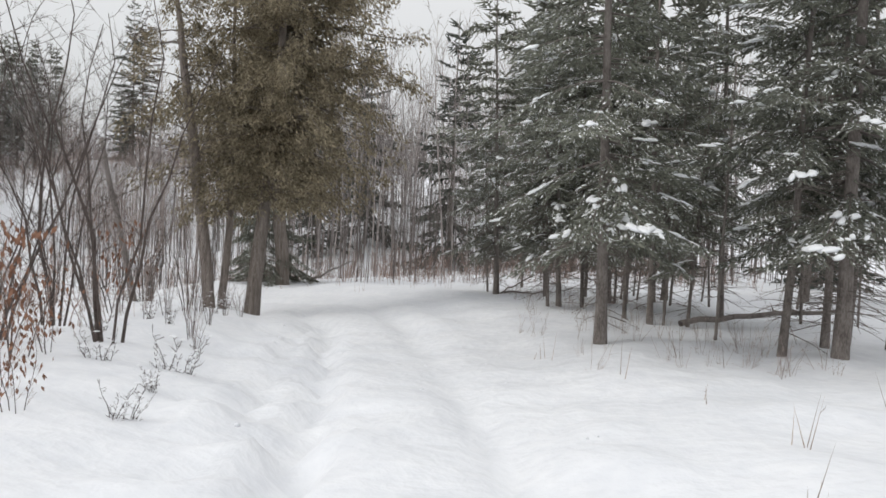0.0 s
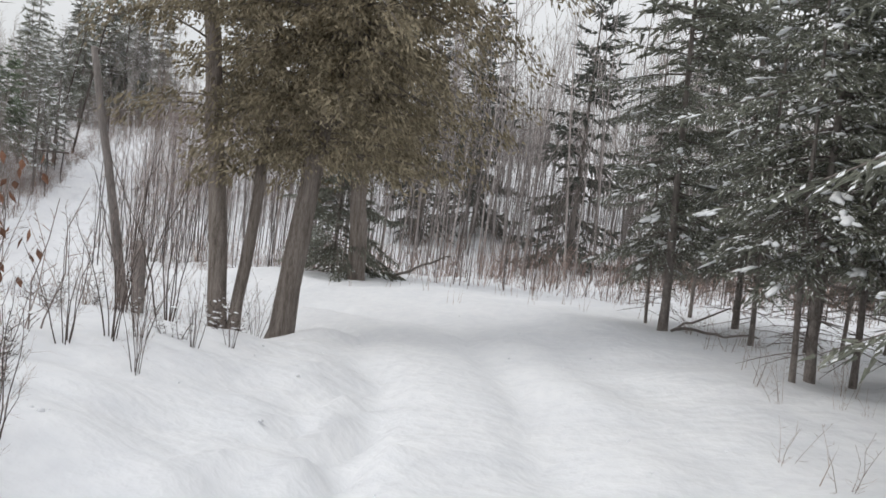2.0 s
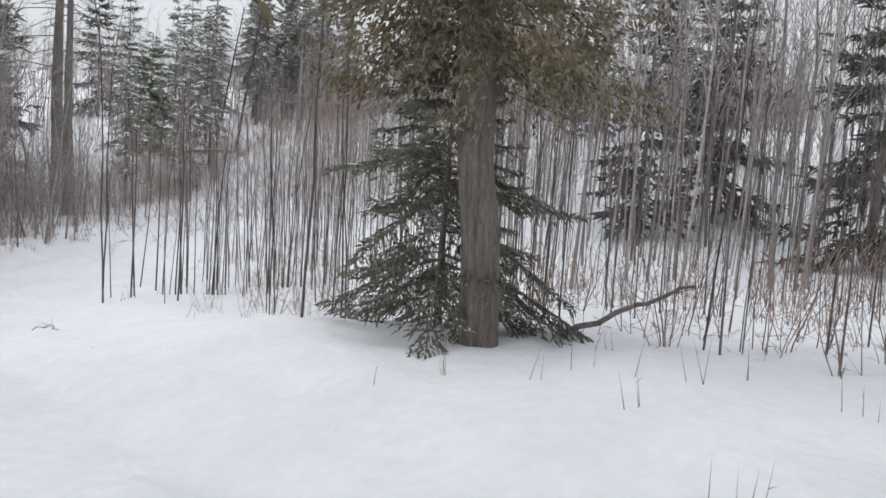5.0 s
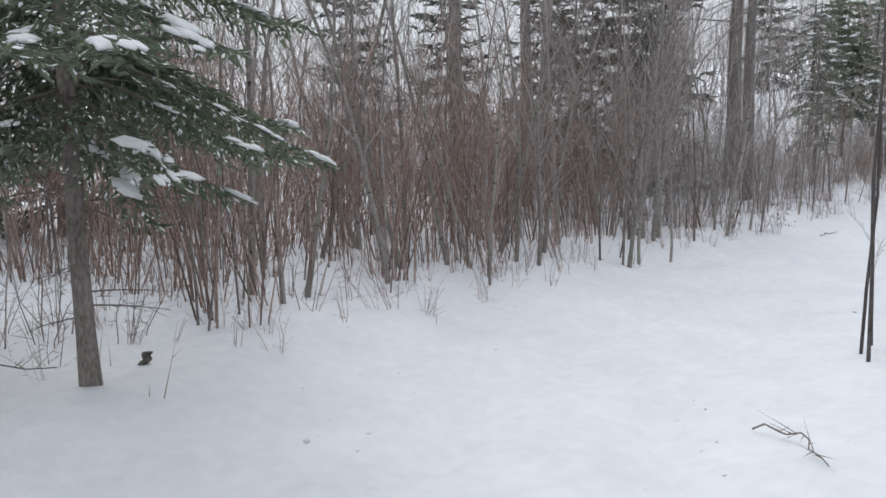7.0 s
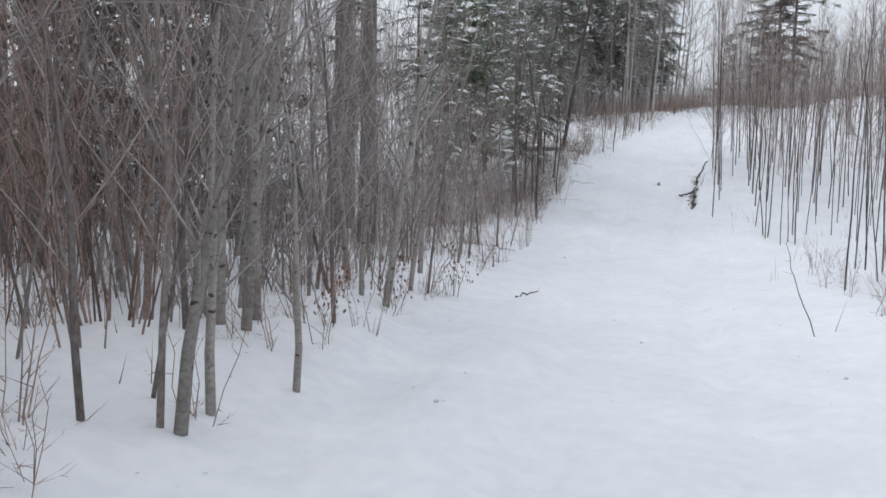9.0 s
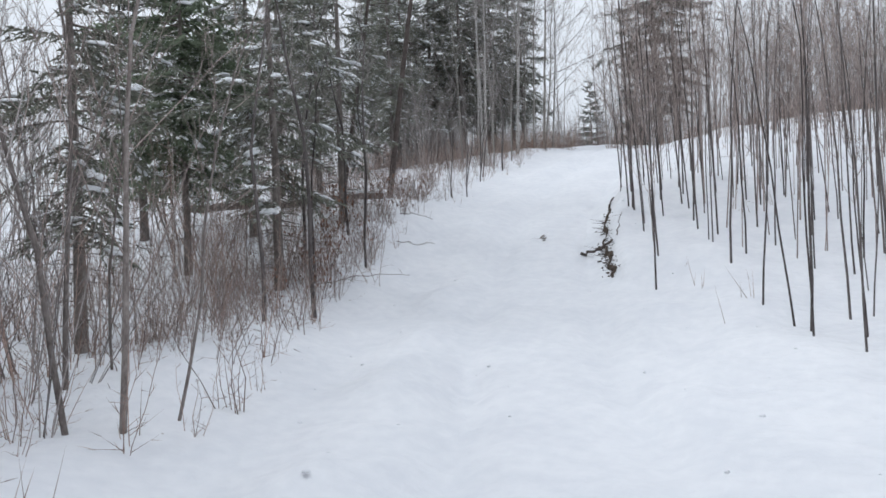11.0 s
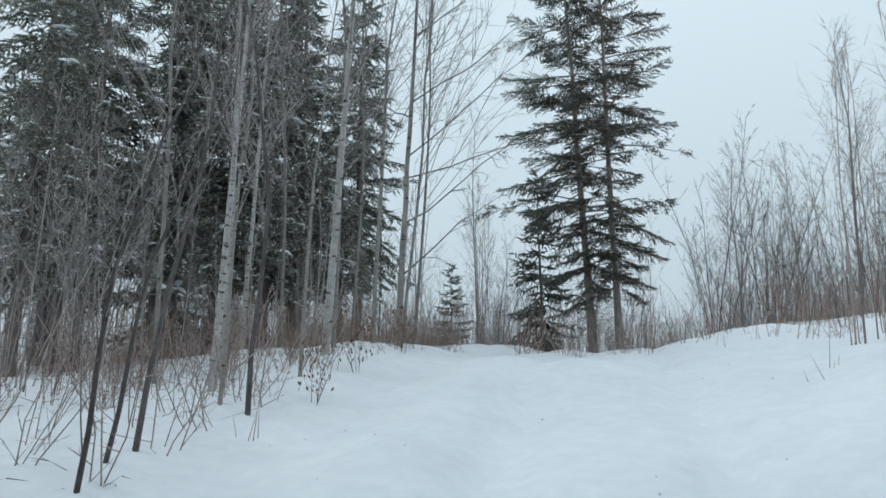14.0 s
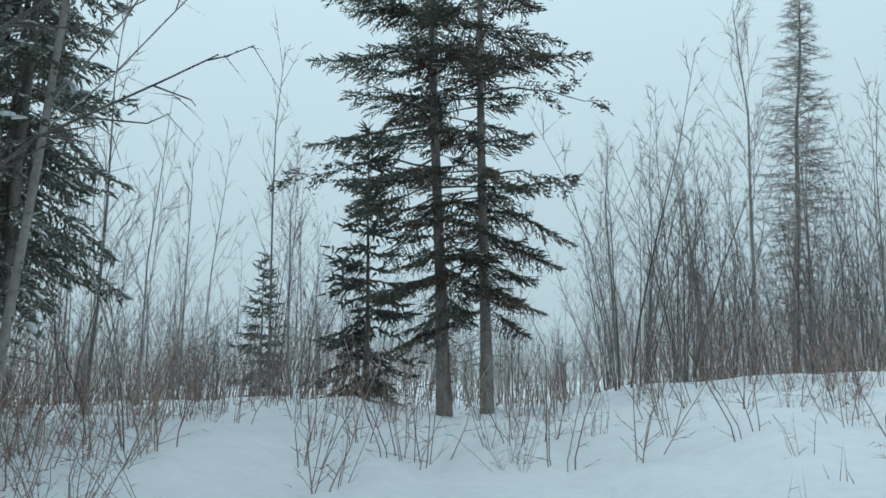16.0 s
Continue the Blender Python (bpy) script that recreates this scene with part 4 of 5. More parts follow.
thicket("west_backbrush", "deep reddish-brown brush behind the roadside thicket", BRUSH, RED_TWIG, field(1500, -42, -22, 17, 34, lambda x, y, s: (s < -7) & (s > -16), 359)[:230], 360, 0.75, 1.1, 0.12)


thicket("ridge_understory", "thin grey saplings in front of the crest spruces", OPEN, GREY_TWIG, field(500, -45, -38, 58, 71, lambda x, y, s: (s < -3.6) & (s > -9), 361)[:46], 362, 0.4, 0.85, 0.08)


thicket("far_treeline", "hazy grey leafless woods behind the plateau", FARPOLE, GREY_TWIG, field(900, -78, 2, 104, 132, lambda x, y, s: y > 103, 363)[:300], 364, 0.5, 0.85, 0.04, "woods")


def far_woods():
    rng = np.random.RandomState(330)
    g = Geo()
    a, r = rng.uniform(0, 2 * np.pi, 1000), rng.uniform(46, 95, 1000)
    px, py = -16 + r * np.cos(a) * 0.9, 42 + r * np.sin(a)
    _, side = lane(px, py)
    ok = (np.abs(side) > 5) & (py > -20)
    scatter(g, FARPOLE, list(zip(px[ok], py[ok])), rng, 0.8, 1.3, 0.03)
    stuff("far_woods", g, GREY_TWIG, "far leafless woods closing the view", "woods")


far_woods()

thicket("west_undergrowth", "low dry twigs at the foot of the thicket", LOW, RED_TWIG, field(1600, -34, -17, 20, 46, lambda x, y, s: (s < -2.4) & (s > -6.5), 327)[:300], 328, 0.3, 1.0, 0.15)
thicket("ridge_grass", "tall dry grass and stalks beside the crest", LOW, DRY_GRASS, field(700, -42, -36.5, 61, 70, lambda x, y, s: s < -2.6, 329)[:160], 331, 0.4, 0.95, 0.28)
thicket("north_woods", "tall grey leafless woods behind the saplings", FARPOLE, GREY_TWIG, field(900, -24, 14, 38, 68, lambda x, y, s: (s > 8) & (y > 38), 325)[:330], 326, 1.2, 1.9, 0.03, "woods")

thicket("bank_stalks", "reddish dry stalks along the top of the snow bank", LOW, DRY_GRASS, field(900, -35, -23, 68, 77, lambda x, y, s: (s > 2.6) & (y > 70), 365)[:120], 366, 0.2, 0.5, 0.2)

# Taller single trees.
ASPENS = "pale-barked trees on the ridge"
birch = bare_tree("birch", "pale birch with dark-marked white bark", *sapling_parts(401, 9.5, 0.06, 0.35, 20, 6, 1, 0.55, 0.006, True, 0.012), BIRCH_BARK, GREY_TWIG)
plant(birch, [(-38.1, 62.7, 0, 1.0, 4, 0), (-38.9, 61.6, 90, 0.9, -4, 0), (-38.1, 60.4, 200, 0.75, 2, 0), (-41.0, 64.8, 160, 0.9, 0, 0)], ASPENS)
aspen = bare_tree("aspen", "grey-barked leafless aspen with fine twigs", *sapling_parts(402, 9.0, 0.036, 0.3, 22, 6, 1, 0.55, 0.006, True, 0.015), ASPEN_BARK, GREY_TWIG)
plant(aspen, [(-38.3, 64.5, 0, 1.0, 3, 0), (-38.0, 64.9, 80, 0.9, 8, 0), (-38.5, 63.6, 160, 1.0, 1, 0), (-37.3, 59.5, 240, 0.6, 0, 0), (-37.6, 61.3, 300, 0.65, 1, 0), (-39.4, 61.0, 30, 0.95, -1, 0), (-40.9, 65.9, 60, 1.1, 0, 0), (-39.6, 66.2, 100, 1.0, 4, 0), (-38.9, 67.4, 140, 1.05, 5, 0), (-43.0, 60.0, 20, 1.0, 0, 0)], ASPENS)
_edge = field(500, -34, -19, 22, 36, lambda x, y, s: (s < -2.9) & (s > -7.5) & ~((x > -18.8) & (y < 22.5)), 405)[:38]
grey = bare_tree("aspen", "grey leafless tree leaning in the roadside thicket", *sapling_parts(406, 8.5, 0.055, 0.25, 22, 5, 1, 0.6, 0.005, True, 0.02), ASPEN_BARK, GREY_TWIG)
sprinkle(grey, _edge, np.random.RandomState(407), 0.6, 1.1, 10.0, "grey trees in the roadside thicket")
pale = bare_tree("sapling", "pale slender sapling on the brushy bank", *sapling_parts(408, 6.5, 0.035, 0.3, 16, 4, 1, 0.5, 0.004, True, 0.025), POLE_BARK, GREY_TWIG)
plant(pale, [(-32.4, 45.5, 0, 1.0, 1, 0), (-33.47, 48.0, 80, 0.6, 1, 0), (-33.5, 46.7, 160, 0.7, -3, 0), (-32.5, 44.6, 240, 0.9, -2, 0), (-34.43, 49.15, 300, 0.85, 6, 0), (-34.83, 49.16, 20, 0.8, 0, 0), (-35.6, 54.98, 70, 0.5, 2, 0), (-34.2, 47.2, 170, 0.9, -1, 0), (-35.8, 54.5, 33, 0.45, 5, 0), (-36.0, 55.6, 99, 0.4, 8, 0), (-36.5, 57.2, 199, 0.5, 3, 0), (-35.7, 54.4, 299, 0.35, -3, 0), (-36.98, 59.5, 20, 0.75, 4, 0), (-36.92, 58.1, 110, 0.7, 7, 0), (-36.8, 57.7, 200, 0.5, 8, 0)], "pale saplings on the brushy bank")
crooked = bare_tree("aspen", "thick crooked grey trunk with many side branches in the thicket", *sapling_parts(409, 6.5, 0.062, 0.22, 24, 5, 1, 0.6, 0.0055, True, 0.045), ASPEN_BARK, GREY_TWIG)
plant(crooked, [(-22.95, 29.1, 20, 0.7, 4, 6), (-23.2, 29.45, 110, 0.6, -5, 3), (-23.45, 30.3, 250, 0.5, 3, -2), (-25.5, 33.1, 300, 0.8, 6, 4), (-25.75, 32.95, 40, 0.55, -4, 6), (-24.6, 30.6, 170, 0.85, 8, -3), (-26.2, 31.6, 80, 1.0, 5, 5),
                (-22.4, 27.0, 200, 0.7, -6, 4), (-21.9, 25.9, 320, 0.65, 9, 0), (-24.0, 27.8, 60, 0.9, 7, 7), (-26.6, 34.6, 10, 0.6, 9, 2), (-27.4, 35.6, 130, 0.7, -3, 5), (-28.4, 37.6, 220, 0.5, 4, 2), (-29.0, 38.6, 290, 0.45, 2, 3)], "crooked trunks in the roadside thicket")
fork = bare_tree("aspen", "tall forked leafless tree above the brush", *sapling_parts(403, 16.0, 0.1, 0.45, 22, 8, 1, 0.45, 0.012, True, 0.012), ASPEN_BARK, GREY_TWIG)
plant(fork, [(-28.1, 94.0, 0, 1.0, 4, 0), (-24.0, 91.0, 90, 0.8, 5, 0), (-26.2, 92.6, 150, 0.7, 3, 0), (-30.6, 90.5, 280, 0.6, 2, 0), (-21.6, 93.5, 40, 0.75, 2, 0), (-33.0, 96.0, 190, 0.75, 0, 0), (-46.0, 92.0, 222, 0.7, 0, 0), (-19.0, 88.0, 20, 0.8, 0, 0)], "tall leafless trees on the plateau")
bank = bare_tree("sapling", "leafless sapling on the bank with dry seed clusters", *sapling_parts(404, 7.0, 0.0155, 0.16, 24, 5, 1, 0.5, 0.0036, True, 0.013), POLE_BARK, TWIG)
plant(bank, [(-30.21, 52.48, 120, 0.95, -2, 0), (-30.12, 52.44, 52, 0.9, 1, 0), (-30.05, 52.36, 202, 1.3, -1, 0), (-29.62, 51.62, 79, 1.05, -3, 0), (-29.74, 52.03, 34, 0.6, -3, 0), (-31.05, 55.91, 205, 0.7, 0, 0), (-31.31, 56.75, 148, 0.6, -3, 0), (-29.92, 53.63, 113, 0.9, 0, 0), (-30.13, 54.42, 274, 0.8, -2, 0), (-29.51, 52.48, 141, 0.9, -2, 0), (-30.9, 55.5, 54, 0.6, -2, 0), (-30.6, 55.6, 109, 0.75, -3, 0), (-30.7, 56.3, 328, 0.6, -2, 0), (-30.4, 56, 139, 0.65, -2, 0), (-29.9, 55.3, 84, 0.8, -2, 0), (-29.6, 54.2, 148, 1, 1, 0), (-29.2, 53.2, 190, 0.9, -3, 0), (-30.9, 57.4, 310, 0.55, -2, 0), (-30.2, 57, 343, 0.6, -1, 0), (-29, 54.6, 259, 1, -2, 0), (-29.2, 50.9, 91, 0.9, -2, 0), (-28.8, 49.9, 242, 0.95, -2, 0), (-28.5, 48.8, 45, 0.9, 0, 0), (-31.2, 59.8, 153, 0.5, -3, 0), (-31.35, 57.58, 10, 0.75, 2, 0), (-30.95, 54.09, 77, 0.9, -3, 0), (-30.81, 53.66, 144, 0.8, 4, 0), (-30.54, 53.59, 230, 1.0, -1, 0), (-29.9, 54.9, 300, 0.9, 3, 0), (-29.4, 53.4, 31, 1.05, -4, 0), (-28.9, 52.4, 99, 0.95, 2, 0), (-28.6, 51.6, 188, 1.0, -2, 0)], "saplings on the cut bank")


# Snags and leaning trunks.
def snag_tree(name, label, seed, height, radius, limbs_from, count, reach, top=0.35, bark=None):
    """A trunk with single dead limbs."""
    rng = np.random.RandomState(seed)
    ob, trunk, bark = tagged(new(name), label, "tree"), Geo(), bark or SNAG_WOOD
    zs = np.linspace(-0.4, height, 14)
    x, y = np.cumsum(rng.normal(0, 0.012 * radius / 0.15, 14)), np.cumsum(rng.normal(0, 0.012 * radius / 0.15, 14))
    trunk.tube(np.column_stack([x, y, zs]), radius * (1 - (1 - top) * np.clip(zs / height, 0, 1)), 10, 0.07, rng)
    part("trunk", trunk, bark, ob)
    for _ in range(count):
        arm = Geo()
        z, yaw = rng.uniform(limbs_from, height), rng.uniform(0, 6.28)
        pts = limb((np.interp(z, zs, x), np.interp(z, zs, y), z), yaw, rng.uniform(-0.35, 0.3), reach * rng.uniform(0.3, 1.0), 0.2, 0.05, 6)
        pts[1:] += np.cumsum(rng.normal(0, 0.03, (5, 3)), axis=0)
        arm.tube(pts, np.linspace(0.028, 0.007, 6) * min(1.0, radius / 0.2 + 0.2), 4)
        for _ in range(6):
            p, a = along(pts, rng.uniform(0.3, 1)), yaw + rng.normal(0, 0.9)
            arm.spike(p, p + rng.uniform(0.2, 0.7) * np.array([math.cos(a), math.sin(a), rng.uniform(-0.4, 0.3)]), 0.006)
        part("limb", arm, bark, ob)
    return ob


snag = snag_tree("dead_tree", "weathered dead trunk with broken bare limbs", 411, 13.0, 0.3, 5.5, 26, 3.2)
plant(snag, [(-34.36, 39.75, 0, 1.0, 0, 0), (-31.8, 28.4, 120, 0.85, 0, 0), (-34.0, 31.5, 210, 0.85, 0, 0), (-32.9, 31.7, 60, 0.8, 1, 0), (-32.3, 38.8, 300, 0.8, 0, 0)], "dead trunks above the thicket")
lean_tree = snag_tree("leaning_tree", "dark leaning dead-limbed trunk on the snowy bank", 412, 11.0, 0.08, 3.5, 16, 1.4, 0.4, ALDER_BARK)
plant(lean_tree, [(-37.01, 53.39, 0, 1.0, 7, 5), (-38.2, 52.9, 90, 0.8, 9, 4)])
stump = snag_tree("stump", "short broken grey stump in the snow", 413, 1.55, 0.13, 1.0, 2, 0.3, 0.9)
plant(stump, [(-8.25, 18.15, 0, 0.78, -3, 0)])
dry = snag_tree("dead_spruce", "thin dead spruce pole with short dry twigs", 415, 5.5, 0.032, 0.5, 22, 0.75, 0.4, SPRUCE_BARK)
plant(dry, [(x, y, 40 * k, 0.75 + 0.04 * (k % 9), (-3, 0, 2, 4)[k % 4], (2, -2, 0)[k % 3]) for k, (x, y) in enumerate(field(200, 1.9, 8.5, 12.2, 22, lambda x, y, s: s > 5.2, 416)[:20])], "dead poles under the spruces")
pole = snag_tree("dead_tree", "bare broken pole leaning out of the snow", 414, 4.4, 0.09, 2.5, 3, 0.6, 0.6)
plant(pole, [(-8.85, 18.7, 0, 1.0, -13, 0)])


def long_limbed():
    """A grey tree whose long bare limbs reach out over the track."""
    rng = np.random.RandomState(430)
    ob, trunk = tagged(new("aspen"), "grey aspen with long bare limbs reaching over the track", "tree"), Geo()
    zs = np.linspace(-0.3, 8.5, 14)
    trunk.tube(np.column_stack([0.05 * zs + np.cumsum(rng.normal(0, 0.01, 14)), np.cumsum(rng.normal(0, 0.01, 14)), zs]), 0.06 * (1 - 0.8 * np.clip(zs / 8.5, 0, 1)), 8, 0.06, rng)
    part("trunk", trunk, ASPEN_BARK, ob)
    for z, yaw, rise, ln in ((1.2, 0.2, 0.75, 2.4), (2.1, 0.1, 0.62, 2.9), (2.9, 0.3, 0.35, 2.7), (3.3, -0.1, 0.7, 3.1), (4.0, 2.6, 0.6, 1.8), (4.3, 0.0, 0.75, 2.6), (5.0, -1.3, 0.7, 2.0), (5.6, 0.5, 0.8, 2.3), (6.4, 3.6, 0.8, 1.6)):
        arm = Geo()
        pts = limb((0.05 * z, 0, z), yaw, rise, ln, 0.05, 0.0, 8)
        pts[1:] += np.cumsum(rng.normal(0, 0.035, (7, 3)), axis=0)
        arm.tube(pts, np.linspace(0.014, 0.004, 8), 5)
        for _ in range(9):
            u = rng.uniform(0.15, 0.98)
            p, a = along(pts, u), yaw + rng.choice((-1, 1)) * rng.uniform(0.3, 1.0)
            q = p + rng.uniform(0.25, 0.65) * (1.1 - 0.6 * u) * np.array([math.cos(a), math.sin(a), rng.uniform(-0.35, 0.5)])
            arm.tube([p, (p + q) / 2 + rng.normal(0, 0.05, 3), q], [0.006, 0.0045, 0.0025], 3)
            for _ in range(4):
                m = p + (q - p) * rng.uniform(0.3, 1.0)
                arm.spike(m, m + rng.normal(0, 0.12, 3) + (q - p) * 0.2, 0.0028)
        part("limb", arm, POLE_BARK, ob)
    return ob


plant(long_limbed(), [(-38.1, 65.0, 10, 1.0, 0, 0)])


# ---- fallen wood and small things on the snow ----
def fallen(name, label, points, r0, r1, seed, category="log", twigs=0, material=None, sides=8, snowy=False):
    """A log or stick through the points; each is x, y and the height above the snow."""
    rng = np.random.RandomState(seed)
    g = Geo()
    p = np.array([(x, y, on(x, y, dz)) for x, y, dz in points])
    f = np.linspace(0, 1, 9)
    k = np.linspace(0, 1, len(p))
    line = np.column_stack([np.interp(f, k, p[:, i]) for i in range(3)])
    line[1:-1] += rng.normal(0, 0.015 + r0 * 0.25, (7, 3))
    g.tube(line, np.linspace(r0, r1, 9), sides, 0.08, rng)
    ob = tagged(new(name), label, category)
    part("stem", g, material or SPRUCE_BARK, ob)
    if snowy:
        w = Geo()
        for a, b in zip(np.linspace(0, 0.97, 40), np.linspace(0.03, 1, 40)):
            if math.sin(23 * a) > -0.75:
                q = along(line, (a + b) / 2)
                d = along(line, b) - along(line, a)
                w.lump(q + (0, 0, 0.6 * r0), np.linalg.norm(d) * 1.1, r0 * 1.05, r0 * rng.uniform(0.8, 1.3), math.atan2(d[1], d[0]), rng)
        part("snow_cap", w, TREE_SNOW, ob, "white snow lying along the log", kind="stuff")
    if twigs:
        t = Geo()
        for _ in range(twigs):
            q = along(line, rng.uniform(0.2, 1))
            t.spike(q, q + rng.uniform(0.08, 0.35) * (rng.normal(0, 1, 3) * (1, 1, 0.5) + (0, 0, 0.35)) * min(1.0, r0 / 0.02 + 0.1), max(r1 * 0.5, 0.004))
        part("twigwork", t, DEAD_TWIG, ob, kind="stuff")
    return ob


fallen("log", "dark fallen trunk propped in the brush", [(-6.4, 26.6, 0.05), (-5.6, 26.75, 0.42), (-4.95, 26.85, 0.75)], 0.04, 0.018, 501, twigs=10)
fallen("log", "fallen dark pole lying under the spruces", [(3.4, 14.2, 0.12), (5.0, 15.2, 0.25), (7.2, 16.6, 0.3)], 0.06, 0.04, 502, twigs=8)
fallen("fallen_branch", "dead branch lying among the trunks", [(0.3, 21.0, 0.05), (1.5, 20.1, 0.15)], 0.03, 0.012, 503, "branch", 12)
fallen("fallen_branch", "dead branch leaning against the spruce", [(0.2, 20.6, 0.02), (1.0, 20.2, 0.55)], 0.025, 0.012, 504, "branch", 8)
fallen("log", "long dark log under snow lying across the bank", [(-41.5, 50.4, 0.4), (-39.0, 51.2, 0.35), (-36.6, 52.6, 0.12)], 0.11, 0.09, 505, twigs=8, snowy=True)
fallen("stick", "dark stick lying on the packed snow", [(-31.82, 51.75, 0.02), (-31.6, 51.45, 0.03)], 0.018, 0.01, 506, "stick", 2, sides=5)
fallen("stick", "short dark stick on the snow", [(-25.85, 36.1, 0.02), (-25.62, 36.35, 0.05)], 0.016, 0.008, 507, "stick", 3, sides=5)
fallen("fallen_branch", "thin dead branch sticking out of the snow bank", [(-33.3, 46.6, 0.05), (-32.7, 47.1, 0.3), (-32.0, 47.3, 0.42)], 0.008, 0.003, 508, "branch", 8, sides=5)
fallen("fallen_branch", "dead branch lying across the bank", [(-33.9, 49.5, 0.03), (-33.5, 49.7, 0.1), (-33.2, 49.8, 0.2)], 0.008, 0.003, 509, "branch", 6, sides=5)
fallen("fallen_branch", "bent bare twig arching out of the snow", [(-27.3, 36.0, 0.0), (-27.0, 36.2, 0.65), (-26.2, 36.5, 0.72)], 0.006, 0.003, 510, "branch", 6, sides=5)
fallen("fallen_branch", "two-pronged twig leaning over the track's edge", [(-21.6, 36.2, 0.0), (-22.0, 36.6, 0.6), (-22.2, 36.9, 1.1)], 0.008, 0.003, 511, "branch", 4, sides=5)
fallen("fallen_branch", "bare fallen branch beside the roadside spruce", [(-16.0, 18.6, 0.05), (-16.7, 19.4, 0.3), (-17.0, 20.3, 0.12)], 0.012, 0.005, 512, "branch", 16, sides=5)


fallen("fallen_branch", "dry broken twigs lying beside the wheel tracks", [(-14.72, 25.45, 0.03), (-14.14, 25.37, 0.08), (-13.57, 25.08, 0.03)], 0.008, 0.004, 524, "branch", 14, sides=5)
fallen("stump", "small dark stub sticking out of the snow", [(-17.63, 20.92, -0.05), (-17.60, 20.92, 0.05), (-17.57, 20.94, 0.1)], 0.045, 0.035, 525, "stump")


def cut_bank():
    """Bare earth, roots and crumbs in the cut edge of the slope, under a lip of snow."""
    rng = np.random.RandomState(520)
    ob = tagged(new("earth_bank"), "exposed brown earth and roots in the cut snow bank", "bank")
    for y0, y1 in ((51.45, 56.0), (49.5, 51.5)):
        g, n, m = Geo(), int((y1 - y0) / 0.07), 5
        v = []
        for a in range(n):
            f = a / (n - 1)
            y = y0 + (y1 - y0) * f
            size = (0.42 + 0.26 * math.sin(5.1 * f + y0) + 0.14 * math.sin(17 * f + 2 * y0) + rng.uniform(-0.04, 0.04)) * min(1.0, 9 * f + 0.1, 5 * (1 - f) + 0.1)
            size *= 0.3 + 0.4 * min(1.0, max(0.0, (53.6 - y) / 2.0)) if y0 > 51 else 0.4 + 0.5 * abs(math.sin(6.3 * f + 0.4))
            x = float(np.interp(y, *CUT)) + 0.025 * math.sin(9 * y) + 0.02 * math.sin(23 * y)
            for b in range(m):
                d = (-0.02 + 0.24 * size * b / (m - 1)) + rng.normal(0, 0.012)
                lift = 0.055 * math.sin(math.pi * b / (m - 1)) + rng.normal(0, 0.01) - (0.045 if b in (0, m - 1) else 0.0)
                v.append((x + d, y + rng.normal(0, 0.012), on(x + d, y, lift)))
        t = [(a * m + b, a * m + m + b, a * m + m + b + 1) for a in range(n - 1) for b in range(m - 1)]
        t += [(a * m + b, a * m + m + b + 1, a * m + b + 1) for a in range(n - 1) for b in range(m - 1)]
        g.put(v, t)
        part("earth", g, EARTH, ob, "", False)
    crumbs = Geo()
    for _ in range(110):
        y = rng.uniform(49.6, 51.6) if rng.rand() < 0.9 else rng.uniform(51.9, 54.5)
        x, r = float(np.interp(y, *CUT)) + rng.normal(-0.02, 0.07), rng.uniform(0.008, 0.032)
        crumbs.lump((x, y, on(x, y, 0.005)), r * 1.3, r, r * 0.8, rng.uniform(0, 6.28), rng)
    part("loose_earth", crumbs, EARTH, ob, "", False, kind="stuff")
    roots = Geo()
    for _ in range(70):
        y = rng.uniform(49.6, 52.4)
        x = float(np.interp(y, *CUT)) + rng.uniform(-0.05, 0.18)
        p = np.array([x, y, on(x, y, 0.02)])
        roots.spike(p, p + rng.uniform(0.08, 0.3) * np.array([rng.normal(-0.4, 0.6), rng.normal(-0.2, 0.6), rng.uniform(-0.2, 0.5)]), 0.008)
    part("rootwork", roots, ALDER_BARK, ob, "thin dark roots", kind="stuff")


cut_bank()
fallen("log", "dark half-buried log at the cut bank", [(-30.66, 51.0, 0.03), (-30.35, 51.05, 0.06), (-30.05, 51.1, 0.05)], 0.03, 0.02, 521, material=ALDER_BARK)
fallen("stick", "upright forked root beside the cut bank", [(-30.0, 51.2, 0.0), (-29.96, 51.25, 0.22), (-29.92, 51.3, 0.4)], 0.012, 0.006, 522, "stick", 3, sides=5)
# A limp dead branch with side shoots lying on the bank's snow.
fallen("fallen_branch", "dark forked dead branch lying on the snow", [(-34.6, 50.6, 0.03), (-34.3, 50.8, 0.1), (-34.1, 51.1, 0.08)], 0.009, 0.004, 523, "branch", 3, sides=5)


def leafy_shrub(seed, height, count):
    rng = np.random.RandomState(seed)
    stems, twigs = sapling_parts(seed, height, 0.01, 0.2, 7, 3, 4, 0.5, 0.003, True, 0.03)
    leaves = Geo()
    for _ in range(count):
        z = rng.uniform(0.25, 1.0) * height
        p = np.array([rng.normal(0, 0.16 * height), rng.normal(0, 0.16 * height), z])
        leaves.blade(p, (rng.normal(0, 0.4), rng.normal(0, 0.4), -1.0), rng.normal(0, 1, 3), rng.uniform(0.08, 0.15), rng.uniform(0.035, 0.06))
    top = tagged(new("shrub"), "shrub with dry brown leaves still hanging", "shrub")
    for one in stems:
        part("stem", one, ALDER_BARK, top)
    part("twigwork", twigs, TWIG, top, kind="stuff")
    part("dry_foliage", leaves, DEAD_LEAF, top, "withered brown leaves", False, kind="stuff")
    return top


